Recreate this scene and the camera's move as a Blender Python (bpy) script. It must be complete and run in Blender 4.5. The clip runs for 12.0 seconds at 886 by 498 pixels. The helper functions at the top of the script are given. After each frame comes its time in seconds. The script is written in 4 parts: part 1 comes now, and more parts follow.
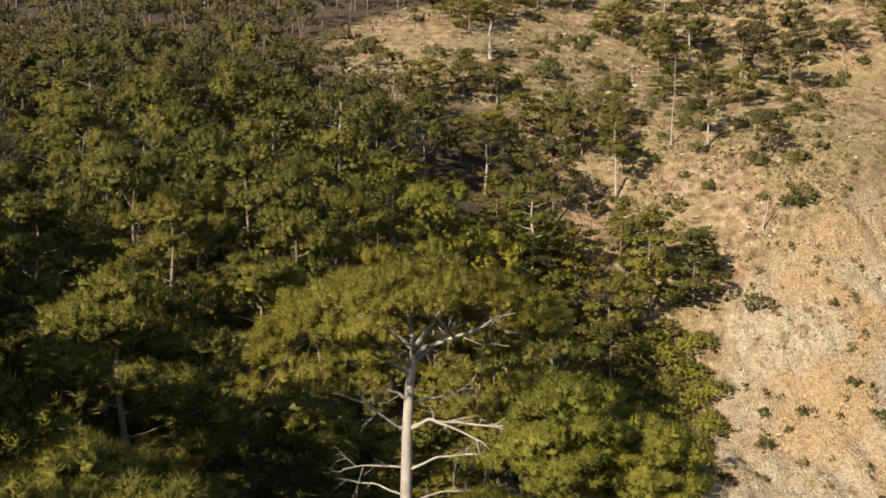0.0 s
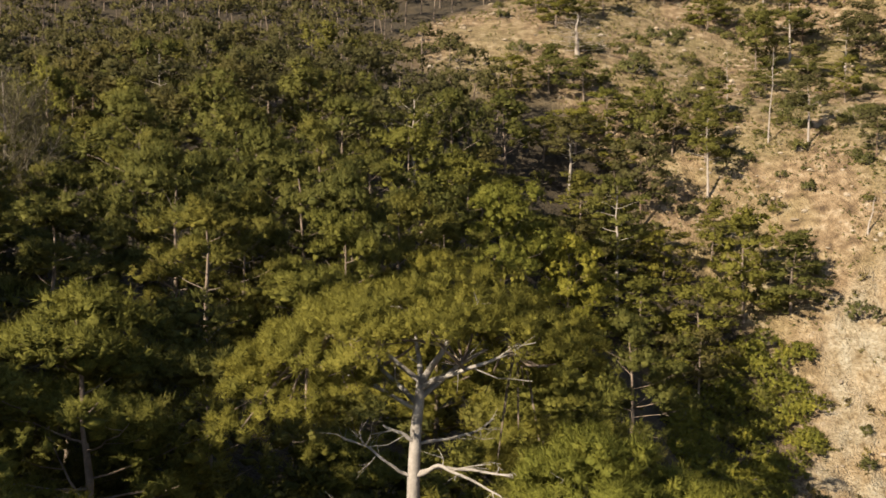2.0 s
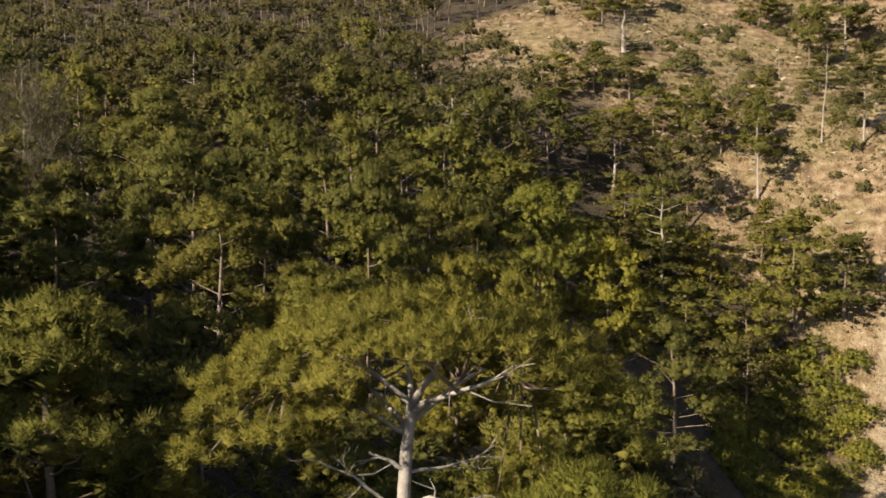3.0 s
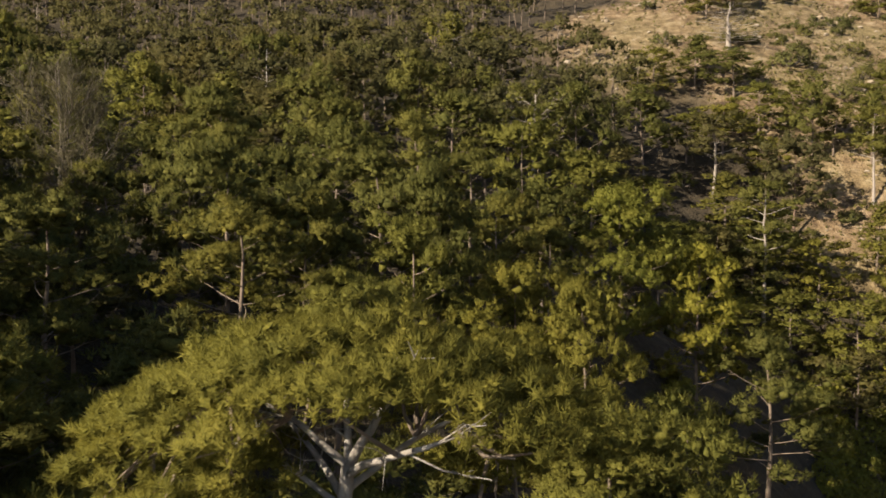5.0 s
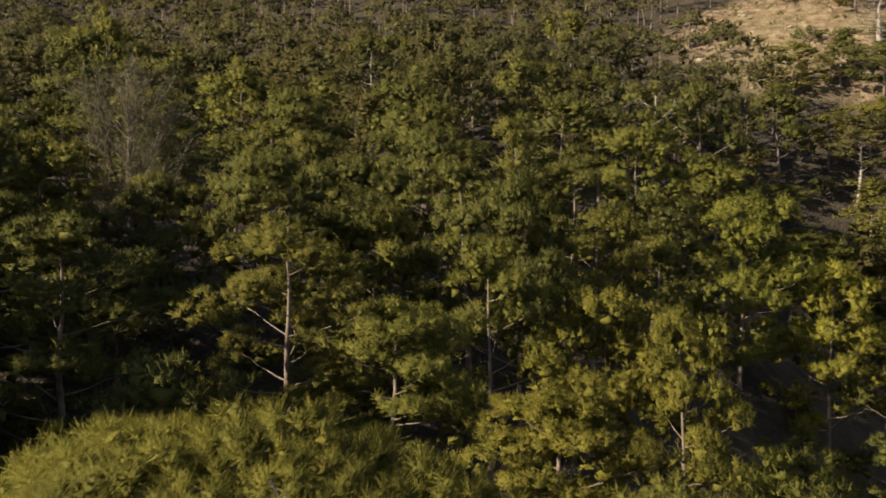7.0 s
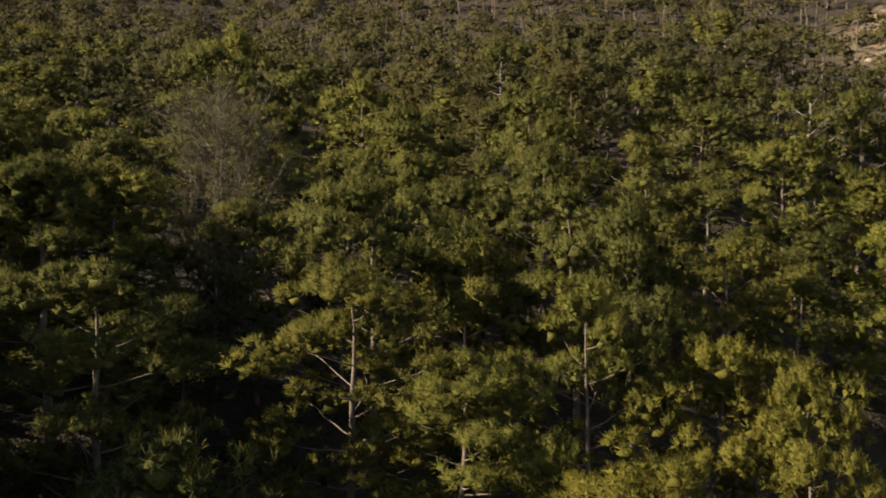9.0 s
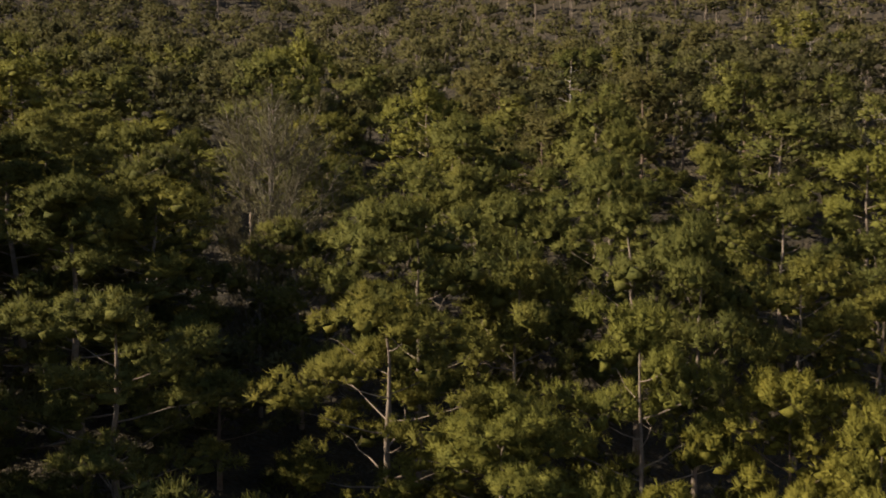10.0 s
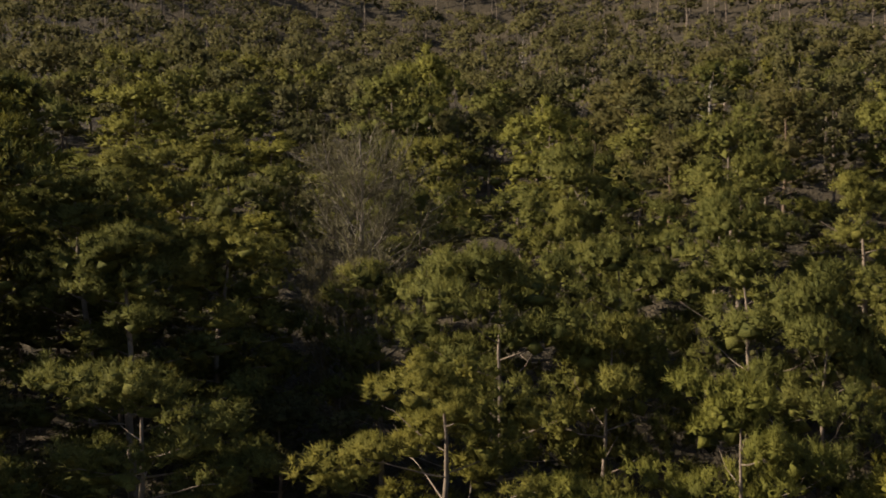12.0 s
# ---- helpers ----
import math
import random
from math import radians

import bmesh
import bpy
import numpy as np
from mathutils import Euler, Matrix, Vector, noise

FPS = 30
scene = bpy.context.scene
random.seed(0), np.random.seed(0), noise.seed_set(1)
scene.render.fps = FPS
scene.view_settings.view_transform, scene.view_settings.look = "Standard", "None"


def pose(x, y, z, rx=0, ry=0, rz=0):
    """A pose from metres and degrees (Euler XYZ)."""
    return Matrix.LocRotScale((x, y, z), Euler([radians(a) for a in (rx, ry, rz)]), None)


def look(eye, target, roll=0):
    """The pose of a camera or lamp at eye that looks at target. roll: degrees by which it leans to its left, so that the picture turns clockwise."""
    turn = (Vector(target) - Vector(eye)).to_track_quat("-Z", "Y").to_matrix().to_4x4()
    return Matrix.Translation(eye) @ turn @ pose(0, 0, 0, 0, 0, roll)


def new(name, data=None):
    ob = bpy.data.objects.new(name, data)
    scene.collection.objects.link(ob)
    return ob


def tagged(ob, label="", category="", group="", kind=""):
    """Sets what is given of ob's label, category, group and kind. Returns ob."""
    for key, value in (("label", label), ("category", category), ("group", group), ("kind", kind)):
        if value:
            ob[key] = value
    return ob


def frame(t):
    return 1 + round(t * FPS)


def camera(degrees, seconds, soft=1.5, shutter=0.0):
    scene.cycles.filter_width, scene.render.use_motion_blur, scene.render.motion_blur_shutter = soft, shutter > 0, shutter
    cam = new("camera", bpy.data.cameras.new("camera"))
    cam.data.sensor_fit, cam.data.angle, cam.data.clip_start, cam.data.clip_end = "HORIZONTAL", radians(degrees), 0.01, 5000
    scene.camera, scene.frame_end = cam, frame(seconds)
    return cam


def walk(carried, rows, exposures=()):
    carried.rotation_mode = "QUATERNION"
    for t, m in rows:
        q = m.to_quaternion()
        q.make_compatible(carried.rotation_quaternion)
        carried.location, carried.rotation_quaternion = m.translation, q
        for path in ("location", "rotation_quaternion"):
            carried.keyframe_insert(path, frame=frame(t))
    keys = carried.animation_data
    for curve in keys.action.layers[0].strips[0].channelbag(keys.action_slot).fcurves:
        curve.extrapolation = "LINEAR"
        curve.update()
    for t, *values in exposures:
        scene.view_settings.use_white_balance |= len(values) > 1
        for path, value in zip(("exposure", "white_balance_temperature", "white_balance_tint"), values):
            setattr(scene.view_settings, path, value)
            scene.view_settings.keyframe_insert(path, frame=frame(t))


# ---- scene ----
cam = camera(46.47, 12.0, 1.6, 0.5)
PATH = [
    (0, 0.002, 0.008, 30.000, 85.615, -0.057, 0.002),
    (0.5, 0.478, 1.101, 29.976, 85.615, -0.009, 1.269),
    (1, 0.945, 2.192, 29.968, 85.614, 0.025, 2.593),
    (1.5, 1.406, 3.299, 29.973, 85.614, 0.045, 3.979),
    (2, 1.867, 4.442, 29.983, 85.618, 0.052, 5.376),
    (2.5, 2.329, 5.640, 29.981, 85.631, 0.045, 6.786),
    (3, 2.795, 6.891, 29.946, 85.658, 0.026, 8.188),
    (3.5, 3.260, 8.184, 29.870, 85.697, -0.001, 9.598),
    (4, 3.715, 9.523, 29.780, 85.739, -0.030, 11.063),
    (4.5, 4.141, 10.918, 29.728, 85.775, -0.054, 12.618),
    (5, 4.524, 12.362, 29.754, 85.798, -0.068, 14.292),
    (5.5, 4.866, 13.813, 29.857, 85.810, -0.069, 16.115),
    (6, 5.177, 15.218, 29.999, 85.816, -0.058, 18.071),
    (6.5, 5.451, 16.561, 30.152, 85.823, -0.037, 20.091),
    (7, 5.690, 17.846, 30.321, 85.832, -0.010, 22.125),
    (7.5, 5.911, 19.097, 30.529, 85.845, 0.018, 24.249),
    (8, 6.114, 20.334, 30.787, 85.862, 0.043, 26.492),
    (8.5, 6.286, 21.562, 31.082, 85.883, 0.062, 28.819),
    (9, 6.410, 22.774, 31.395, 85.909, 0.072, 31.182),
    (9.5, 6.487, 23.959, 31.717, 85.936, 0.072, 33.539),
    (10, 6.533, 25.114, 32.053, 85.962, 0.061, 35.863),
    (10.5, 6.565, 26.249, 32.405, 85.985, 0.038, 38.184),
    (11, 6.585, 27.363, 32.770, 86.002, 0.002, 40.448),
    (11.5, 6.581, 28.447, 33.144, 86.014, -0.047, 42.676),
    (12, 6.543, 29.487, 33.525, 86.021, -0.110, 44.818),
]
walk(cam, [(t, pose(x, y, z, rx, ry, rz)) for t, x, y, z, rx, ry, rz in PATH], [(0.0, 1.6), (3.0, 1.6), (6.0, 1.54), (12.0, 1.36)])

# ---- world, sun, exposure ----
SUN_AZ, SUN_EL = 141.0, 32.0      # degrees to the left of +y, and above the horizon
world = bpy.data.worlds.new("sky")
scene.world = world
world.use_nodes = True
wn = world.node_tree.nodes
sky = wn.new("ShaderNodeTexSky")
sky.sky_type, sky.sun_disc = "NISHITA", False
sky.sun_elevation, sky.sun_rotation = radians(SUN_EL), radians(-SUN_AZ)
world.node_tree.links.new(sky.outputs[0], wn["Background"].inputs[0])
wn["Background"].inputs[1].default_value = 0.058
sun = new("sun", bpy.data.lights.new("sun", "SUN"))
sun.data.energy, sun.data.angle, sun.data.color = 5.0, radians(0.6), (1.0, 0.855, 0.65)
SUN_WAY = Vector((-math.sin(radians(SUN_AZ)) * math.cos(radians(SUN_EL)), math.cos(radians(SUN_AZ)) * math.cos(radians(SUN_EL)), math.sin(radians(SUN_EL))))
sun.matrix_basis = look(SUN_WAY * 200, (0, 0, 0))


# ---- materials ----
def material(name, build, rough=0.85, gloss=0.25):
    m = bpy.data.materials.new(name)
    m.use_nodes = True
    t = m.node_tree
    bsdf = t.nodes["Principled BSDF"]
    bsdf.inputs["Roughness"].default_value = rough
    bsdf.inputs["Specular IOR Level"].default_value = gloss
    build(t, bsdf)
    return m


def node(t, kind, **values):
    n = t.nodes.new(kind)
    for key, value in values.items():
        n.inputs[key.replace("_", " ")].default_value = value
    return n


def noise_of(t, scale, detail=4.0, coord=None):
    n = node(t, "ShaderNodeTexNoise", Scale=scale, Detail=detail)
    if coord:
        t.links.new(coord, n.inputs["Vector"])
    return n.outputs["Fac"]


def ramp_of(t, fac, *stops):
    r = t.nodes.new("ShaderNodeValToRGB")
    while len(r.color_ramp.elements) < len(stops):
        r.color_ramp.elements.new(0.5)
    for e, (at, col) in zip(r.color_ramp.elements, stops):
        e.position, e.color = at, (*col, 1)
    t.links.new(fac, r.inputs[0])
    return r.outputs[0]


def mix_of(t, fac, a, b, mode="MIX"):
    n = t.nodes.new("ShaderNodeMix")
    n.data_type, n.blend_type = "RGBA", mode
    for socket, v in ((n.inputs[0], fac), (n.inputs[6], a), (n.inputs[7], b)):
        if isinstance(v, (int, float)):
            socket.default_value = v
        elif isinstance(v, tuple):
            socket.default_value = (*v, 1)
        else:
            t.links.new(v, socket)
    return n.outputs[2]


def bump_of(t, bsdf, height, strength, distance):
    b = node(t, "ShaderNodeBump", Strength=strength, Distance=distance)
    t.links.new(height, b.inputs["Height"])
    t.links.new(b.outputs[0], bsdf.inputs["Normal"])


def foliage(name, dark, mid, light, glow=0.42):
    """Needles: tone by tree, by tuft and by needle, with light coming through."""
    def build(t, bsdf):
        geo, obj, tex = t.nodes.new("ShaderNodeNewGeometry"), t.nodes.new("ShaderNodeObjectInfo"), t.nodes.new("ShaderNodeTexCoord")
        patch = noise_of(t, 1.1, 4.0, tex.outputs["Object"])
        needle = ramp_of(t, geo.outputs["Random Per Island"], (0.0, dark), (0.55, mid), (1.0, light))
        tone = ramp_of(t, patch, (0.3, dark), (0.5, mid), (0.72, light))
        col = mix_of(t, 0.7, needle, tone)
        sprig = noise_of(t, 19.0, 4.0, tex.outputs["Object"])
        col = mix_of(t, 1.0, col, ramp_of(t, sprig, (0.32, (0.66, 0.69, 0.72)), (0.62, (1.2, 1.18, 1.12))), "MULTIPLY")
        bump_of(t, bsdf, sprig, 0.6, 0.07)
        tree = ramp_of(t, obj.outputs["Random"], (0.0, (0.82, 0.85, 0.85)), (0.5, (1.0, 1.0, 1.0)), (1.0, (1.14, 1.07, 0.9)))
        col = mix_of(t, 1.0, col, tree, "MULTIPLY")
        t.links.new(col, bsdf.inputs["Base Color"])
        through_light = t.nodes.new("ShaderNodeBsdfTranslucent")
        t.links.new(col, through_light.inputs[0])
        both = t.nodes.new("ShaderNodeMixShader")
        both.inputs[0].default_value = glow
        t.links.new(bsdf.outputs[0], both.inputs[1])
        t.links.new(through_light.outputs[0], both.inputs[2])
        t.links.new(both.outputs[0], t.nodes["Material Output"].inputs["Surface"])
    return material(name, build, 0.75, 0.1)


def bark(name, dark, light, scale=3.0):
    def build(t, bsdf):
        tex = t.nodes.new("ShaderNodeTexCoord")
        big, fine = noise_of(t, scale, 5.0, tex.outputs["Object"]), noise_of(t, scale * 7, 4.0, tex.outputs["Object"])
        col = mix_of(t, fine, ramp_of(t, big, (0.3, dark), (0.7, light)), dark)
        t.links.new(col, bsdf.inputs["Base Color"])
        bump_of(t, bsdf, fine, 0.6, 0.03)
    return material(name, build, 0.9)


NEEDLES = foliage("pine_needles", (0.056, 0.060, 0.017), (0.104, 0.102, 0.026), (0.146, 0.133, 0.034))
YELLOW = foliage("yellow_green_needles", (0.076, 0.077, 0.017), (0.126, 0.121, 0.026), (0.166, 0.152, 0.033))
LIME = foliage("bright_young_needles", (0.100, 0.103, 0.019), (0.160, 0.157, 0.029), (0.215, 0.198, 0.038))
OLIVE = foliage("dull_olive_needles", (0.045, 0.044, 0.019), (0.080, 0.074, 0.028), (0.110, 0.096, 0.039))
SHRUB = foliage("shrub_leaves", (0.062, 0.065, 0.024), (0.112, 0.110, 0.038), (0.155, 0.143, 0.054), 0.5)
DRYLEAF = foliage("dry_tuft_leaves", (0.10, 0.085, 0.035), (0.17, 0.14, 0.06), (0.24, 0.20, 0.09), 0.5)
PLUME = foliage("sparse_grey_twigs", (0.056, 0.050, 0.030), (0.088, 0.078, 0.044), (0.118, 0.106, 0.058), 0.3)
PALEBARK = bark("pale_pine_bark", (0.14, 0.125, 0.11), (0.36, 0.332, 0.303))
BARK = bark("grey_pine_bark", (0.085, 0.065, 0.05), (0.27, 0.21, 0.165))
REDBARK = bark("red_pine_bark", (0.075, 0.05, 0.037), (0.20, 0.14, 0.10))
DEADWOOD = bark("weathered_dead_wood", (0.17, 0.145, 0.125), (0.34, 0.30, 0.26), 5.0)
DARKTWIG = bark("dull_twigs", (0.10, 0.085, 0.07), (0.20, 0.17, 0.14), 5.0)


def ground_look(t, bsdf):
    tex = t.nodes.new("ShaderNodeTexCoord")
    at = tex.outputs["Object"]
    soil = t.nodes.new("ShaderNodeAttribute")
    soil.attribute_name = "bare"
    rock = t.nodes.new("ShaderNodeAttribute")
    rock.attribute_name = "rock"
    big, mid, fine = noise_of(t, 0.10, 6.0, at), noise_of(t, 0.8, 8.0, at), noise_of(t, 5.0, 6.0, at)
    rubble = node(t, "ShaderNodeTexVoronoi", Scale=4.2, Randomness=1.0)
    warp = t.nodes.new("ShaderNodeVectorMath")
    warp.operation = "MULTIPLY_ADD"
    soft = node(t, "ShaderNodeTexNoise", Scale=0.7, Detail=5.0)
    t.links.new(at, soft.inputs["Vector"])
    t.links.new(soft.outputs["Color"], warp.inputs[0])
    warp.inputs[1].default_value = (1.6, 1.6, 1.6)
    t.links.new(at, warp.inputs[2])
    t.links.new(warp.outputs[0], rubble.inputs["Vector"])
    cell = ramp_of(t, rubble.outputs["Color"], (0.1, (0.82, 0.80, 0.78)), (0.5, (0.98, 0.97, 0.95)), (0.9, (1.1, 1.1, 1.1)))
    # pine litter, its brown taken near black to deepen the shade under trees
    shaded_litter = ramp_of(t, mid, (0.3, (0.020, 0.016, 0.010)), (0.7, (0.050, 0.038, 0.023)))
    earth = ramp_of(t, mid, (0.30, (0.060, 0.040, 0.023)), (0.46, (0.134, 0.093, 0.053)), (0.60, (0.195, 0.144, 0.089)), (0.78, (0.285, 0.235, 0.175)))
    grass = ramp_of(t, fine, (0.3, (0.075, 0.07, 0.025)), (0.7, (0.19, 0.16, 0.07)))
    earth = mix_of(t, ramp_of(t, big, (0.42, (0, 0, 0)), (0.62, (0.5, 0.5, 0.5))), earth, grass)
    stone = ramp_of(t, mid, (0.28, (0.155, 0.115, 0.062)), (0.40, (0.24, 0.19, 0.118)), (0.56, (0.315, 0.268, 0.188)), (0.78, (0.37, 0.342, 0.272)))
    ochre = ramp_of(t, fine, (0.3, (0.26, 0.18, 0.095)), (0.7, (0.38, 0.29, 0.175)))
    fall = t.nodes.new("ShaderNodeMapping")
    fall.inputs["Scale"].default_value = (1.0, 0.6, 0.3)
    t.links.new(at, fall.inputs["Vector"])
    streak = noise_of(t, 0.9, 9.0, fall.outputs[0])
    stone = mix_of(t, ramp_of(t, streak, (0.40, (0, 0, 0)), (0.62, (0.75, 0.75, 0.75))), stone, (0.38, 0.352, 0.278))
    stone = mix_of(t, ramp_of(t, big, (0.46, (0, 0, 0)), (0.60, (0.9, 0.9, 0.9))), stone, ochre)
    grit = noise_of(t, 2.6, 9.0, at)
    stone = mix_of(t, 1.0, stone, ramp_of(t, grit, (0.34, (0.40, 0.36, 0.31)), (0.48, (0.60, 0.58, 0.555)), (0.68, (0.68, 0.68, 0.68))), "MULTIPLY")
    col = mix_of(t, rock.outputs["Fac"], earth, stone)
    col = mix_of(t, 1.0, col, cell, "MULTIPLY")
    col = mix_of(t, soil.outputs["Fac"], shaded_litter, col)
    t.links.new(col, bsdf.inputs["Base Color"])
    both = node(t, "ShaderNodeMath")
    t.links.new(mid, both.inputs[0])
    t.links.new(rubble.outputs["Distance"], both.inputs[1])
    more = node(t, "ShaderNodeMath")
    t.links.new(both.outputs[0], more.inputs[0])
    t.links.new(fine, more.inputs[1])
    bump_of(t, bsdf, more.outputs[0], 1.0, 0.20)


GROUND = material("stony_hillside", ground_look, 0.95)


def stone_look(t, bsdf):
    tex, geo = t.nodes.new("ShaderNodeTexCoord"), t.nodes.new("ShaderNodeNewGeometry")
    mid, fine = noise_of(t, 1.5, 5.0, tex.outputs["Object"]), noise_of(t, 9.0, 4.0, tex.outputs["Object"])
    a = ramp_of(t, geo.outputs["Random Per Island"], (0.0, (0.13, 0.10, 0.065)), (0.5, (0.19, 0.15, 0.105)), (1.0, (0.27, 0.23, 0.18)))
    t.links.new(mix_of(t, 0.4, a, ramp_of(t, mid, (0.3, (0.12, 0.095, 0.065)), (0.7, (0.24, 0.20, 0.155)))), bsdf.inputs["Base Color"])
    bump_of(t, bsdf, fine, 0.5, 0.05)


STONE = material("limestone", stone_look, 0.95)

# ---- the hillside ----
HUMPS = [
    (0, 0.1, -0, -1.7, -0.3, -0.3, -2.5, 0.1, 0),
    (0.1, 0.2, 0.4, -0.9, -1.9, -5.9, -3.2, 0, -0.6),
    (1.2, -0.6, -2.2, -2.4, 1.9, -0.4, -1.1, 0.5, 1.6),
    (4.1, -0.1, -0, 1.7, -7, -3.8, -2.3, 0.2, 6),
    (0.2, -2.1, -1.5, -0.9, 0.2, 6.7, 1.8, -2.1, 0.8),
    (3.1, -0.4, 3.5, -8.4, 4.9, -10, -4.5, 9.7, 8.2),
    (4.2, -3.4, -3.3, -3.2, -15.1, -13.6, 7.6, -7.5, 9.1),
    (-1.6, -4.8, -5.2, 1.9, -6.6, 3.9, 12.5, -3.1, 11.9),
    (-0.4, -1, -2.3, -3.2, -10.4, -17.3, -4.3, 9.3, 11.3),
]
HX, HY, HS = np.arange(-120.0, 81.0, 25.0), np.arange(-15.0, 186.0, 25.0), 21.0
AMP = np.array(HUMPS)


def height(x, y):
    """The lie of the land: a tilted plane with hollows and spurs, rising to ridges all round."""
    x, y = np.asarray(x, float), np.asarray(y, float)
    gx = np.exp(-((x[..., None] - HX) ** 2) / (2 * HS * HS))
    gy = np.exp(-((y[..., None] - HY) ** 2) / (2 * HS * HS))
    z = 14.11 - 0.1989 * x.clip(-400, 250) + 0.1578 * y.clip(-200, 500) + np.einsum("...i,ij,...j->...", gx, AMP, gy)
    far = np.hypot(x + 10, y - 30)
    return z + 0.42 * (far - 150).clip(0, 420) * (y > -80)


def lumps(x, y, size, seed):
    """Soft random relief between -1 and 1, from a lattice of random numbers."""
    rng = np.random.default_rng(seed)
    table = rng.uniform(-1, 1, (256, 256))
    u, v = np.asarray(x) / size, np.asarray(y) / size
    i, j = np.floor(u).astype(int), np.floor(v).astype(int)
    f, g = u - i, v - j
    f, g = f * f * (3 - 2 * f), g * g * (3 - 2 * g)
    a = table[i % 256, j % 256] * (1 - f) + table[(i + 1) % 256, j % 256] * f
    b = table[i % 256, (j + 1) % 256] * (1 - f) + table[(i + 1) % 256, (j + 1) % 256] * f
    return a * (1 - g) + b * g


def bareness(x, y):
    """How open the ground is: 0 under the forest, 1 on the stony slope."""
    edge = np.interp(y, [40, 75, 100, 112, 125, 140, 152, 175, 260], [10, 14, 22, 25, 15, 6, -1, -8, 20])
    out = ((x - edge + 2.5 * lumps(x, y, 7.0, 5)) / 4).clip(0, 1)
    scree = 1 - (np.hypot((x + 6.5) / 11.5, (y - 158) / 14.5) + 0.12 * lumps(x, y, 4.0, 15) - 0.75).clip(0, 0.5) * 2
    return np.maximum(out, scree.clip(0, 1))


def rockiness(x, y):
    """1 on the pale rock face that falls into the ravine."""
    a = ((x - np.interp(y, [60, 97, 106, 112, 116, 119, 122, 125, 131, 140], [14, 22.5, 25.5, 28, 30, 34, 39, 45, 55, 66]) + 3 * lumps(x, y, 6.0, 6)) / 4).clip(0, 1)
    return a * ((134 - y + 3 * lumps(x, y, 5.0, 7)) / 8).clip(0, 1)


def relief(x, y):
    rock = rockiness(x, y)
    rough = 0.5 * lumps(x, y, 9.0, 1) + 0.25 * lumps(x, y, 3.5, 2) + 0.12 * lumps(x, y, 1.6, 3)
    sharp = np.abs(lumps(x + 0.6 * y, y, 4.0, 8)) * 1.3 + np.abs(lumps(x, y, 1.5, 9)) * 0.8
    return rough + rock * (sharp - 0.8)


def ground_z(x, y):
    return height(x, y) + relief(x, y)


def spread(fine, reach):
    out, step = [], 3.0
    v = fine
    while v < reach:
        v += step
        step *= 1.35
        out.append(v)
    return out


gx = np.array([-v for v in spread(130, 2600)][::-1] + list(np.arange(-130, 8.1, 1.2)) + list(np.arange(8.6, 62.1, 0.6)) + [65.0, 68.0, 72.0] + spread(72, 2600))
gy = np.array([-v for v in spread(15, 2600)][::-1] + list(np.arange(-15, 94.1, 1.2)) + list(np.arange(94.6, 166.1, 0.6)) + list(np.arange(168.0, 190.1, 1.5)) + spread(190, 2600))
X, Y = np.meshgrid(gx, gy, indexing="ij")
Z = ground_z(X, Y)


def mesh_of(name, verts, faces, mat, smooth=False):
    """A mesh from arrays: verts (n, 3) and faces (m, 3 or 4), or a list of such face arrays."""
    faces = [f for f in (faces if isinstance(faces, list) else [faces]) if len(f)]
    me = bpy.data.meshes.new(name)
    me.vertices.add(len(verts))
    me.vertices.foreach_set("co", np.asarray(verts, np.float32).ravel())
    loops = np.concatenate([f.ravel() for f in faces]).astype(np.int32)
    totals = np.concatenate([np.full(len(f), f.shape[1]) for f in faces]).astype(np.int32)
    me.loops.add(len(loops))
    me.loops.foreach_set("vertex_index", loops)
    me.polygons.add(len(totals))
    me.polygons.foreach_set("loop_start", np.concatenate([[0], np.cumsum(totals)[:-1]]).astype(np.int32))
    me.polygons.foreach_set("loop_total", totals)
    me.polygons.foreach_set("use_smooth", np.full(len(totals), smooth))
    me.materials.append(mat)
    me.update(calc_edges=True)
    return me


n, m = X.shape
index = np.arange(n * m).reshape(n, m)
quads = np.stack([index[:-1, :-1], index[1:, :-1], index[1:, 1:], index[:-1, 1:]], -1).reshape(-1, 4)
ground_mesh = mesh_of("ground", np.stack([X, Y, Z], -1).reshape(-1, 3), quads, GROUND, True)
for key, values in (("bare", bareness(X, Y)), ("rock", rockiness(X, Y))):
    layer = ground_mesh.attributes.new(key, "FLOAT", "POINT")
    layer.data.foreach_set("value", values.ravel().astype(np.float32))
ground = tagged(new("ground", ground_mesh), "steep stony hillside falling into a pale rocky ravine", "hillside", kind="structure")


# ---- trees: shapes ----
class Bits:
    """Collects vertices and faces for one mesh."""
    def __init__(self):
        self.v, self.tri, self.quad, self.way, self.n = [], [], [], [], 0

    def add(self, v, tri=None, quad=None, way=None):
        self.way.append(np.zeros((len(v), 3)) if way is None else way)
        if tri is not None:
            self.tri.append(tri + self.n)
        if quad is not None:
            self.quad.append(quad + self.n)
        self.v.append(v)
        self.n += len(v)

    def mesh(self, name, mat, smooth=False):
        faces = [np.concatenate(f) for f in (self.tri, self.quad) if f]
        me = mesh_of(name, np.concatenate(self.v), faces, mat, smooth)
        way = np.concatenate(self.way)
        if way.any():
            me.normals_split_custom_set_from_vertices(way.tolist())
        return me


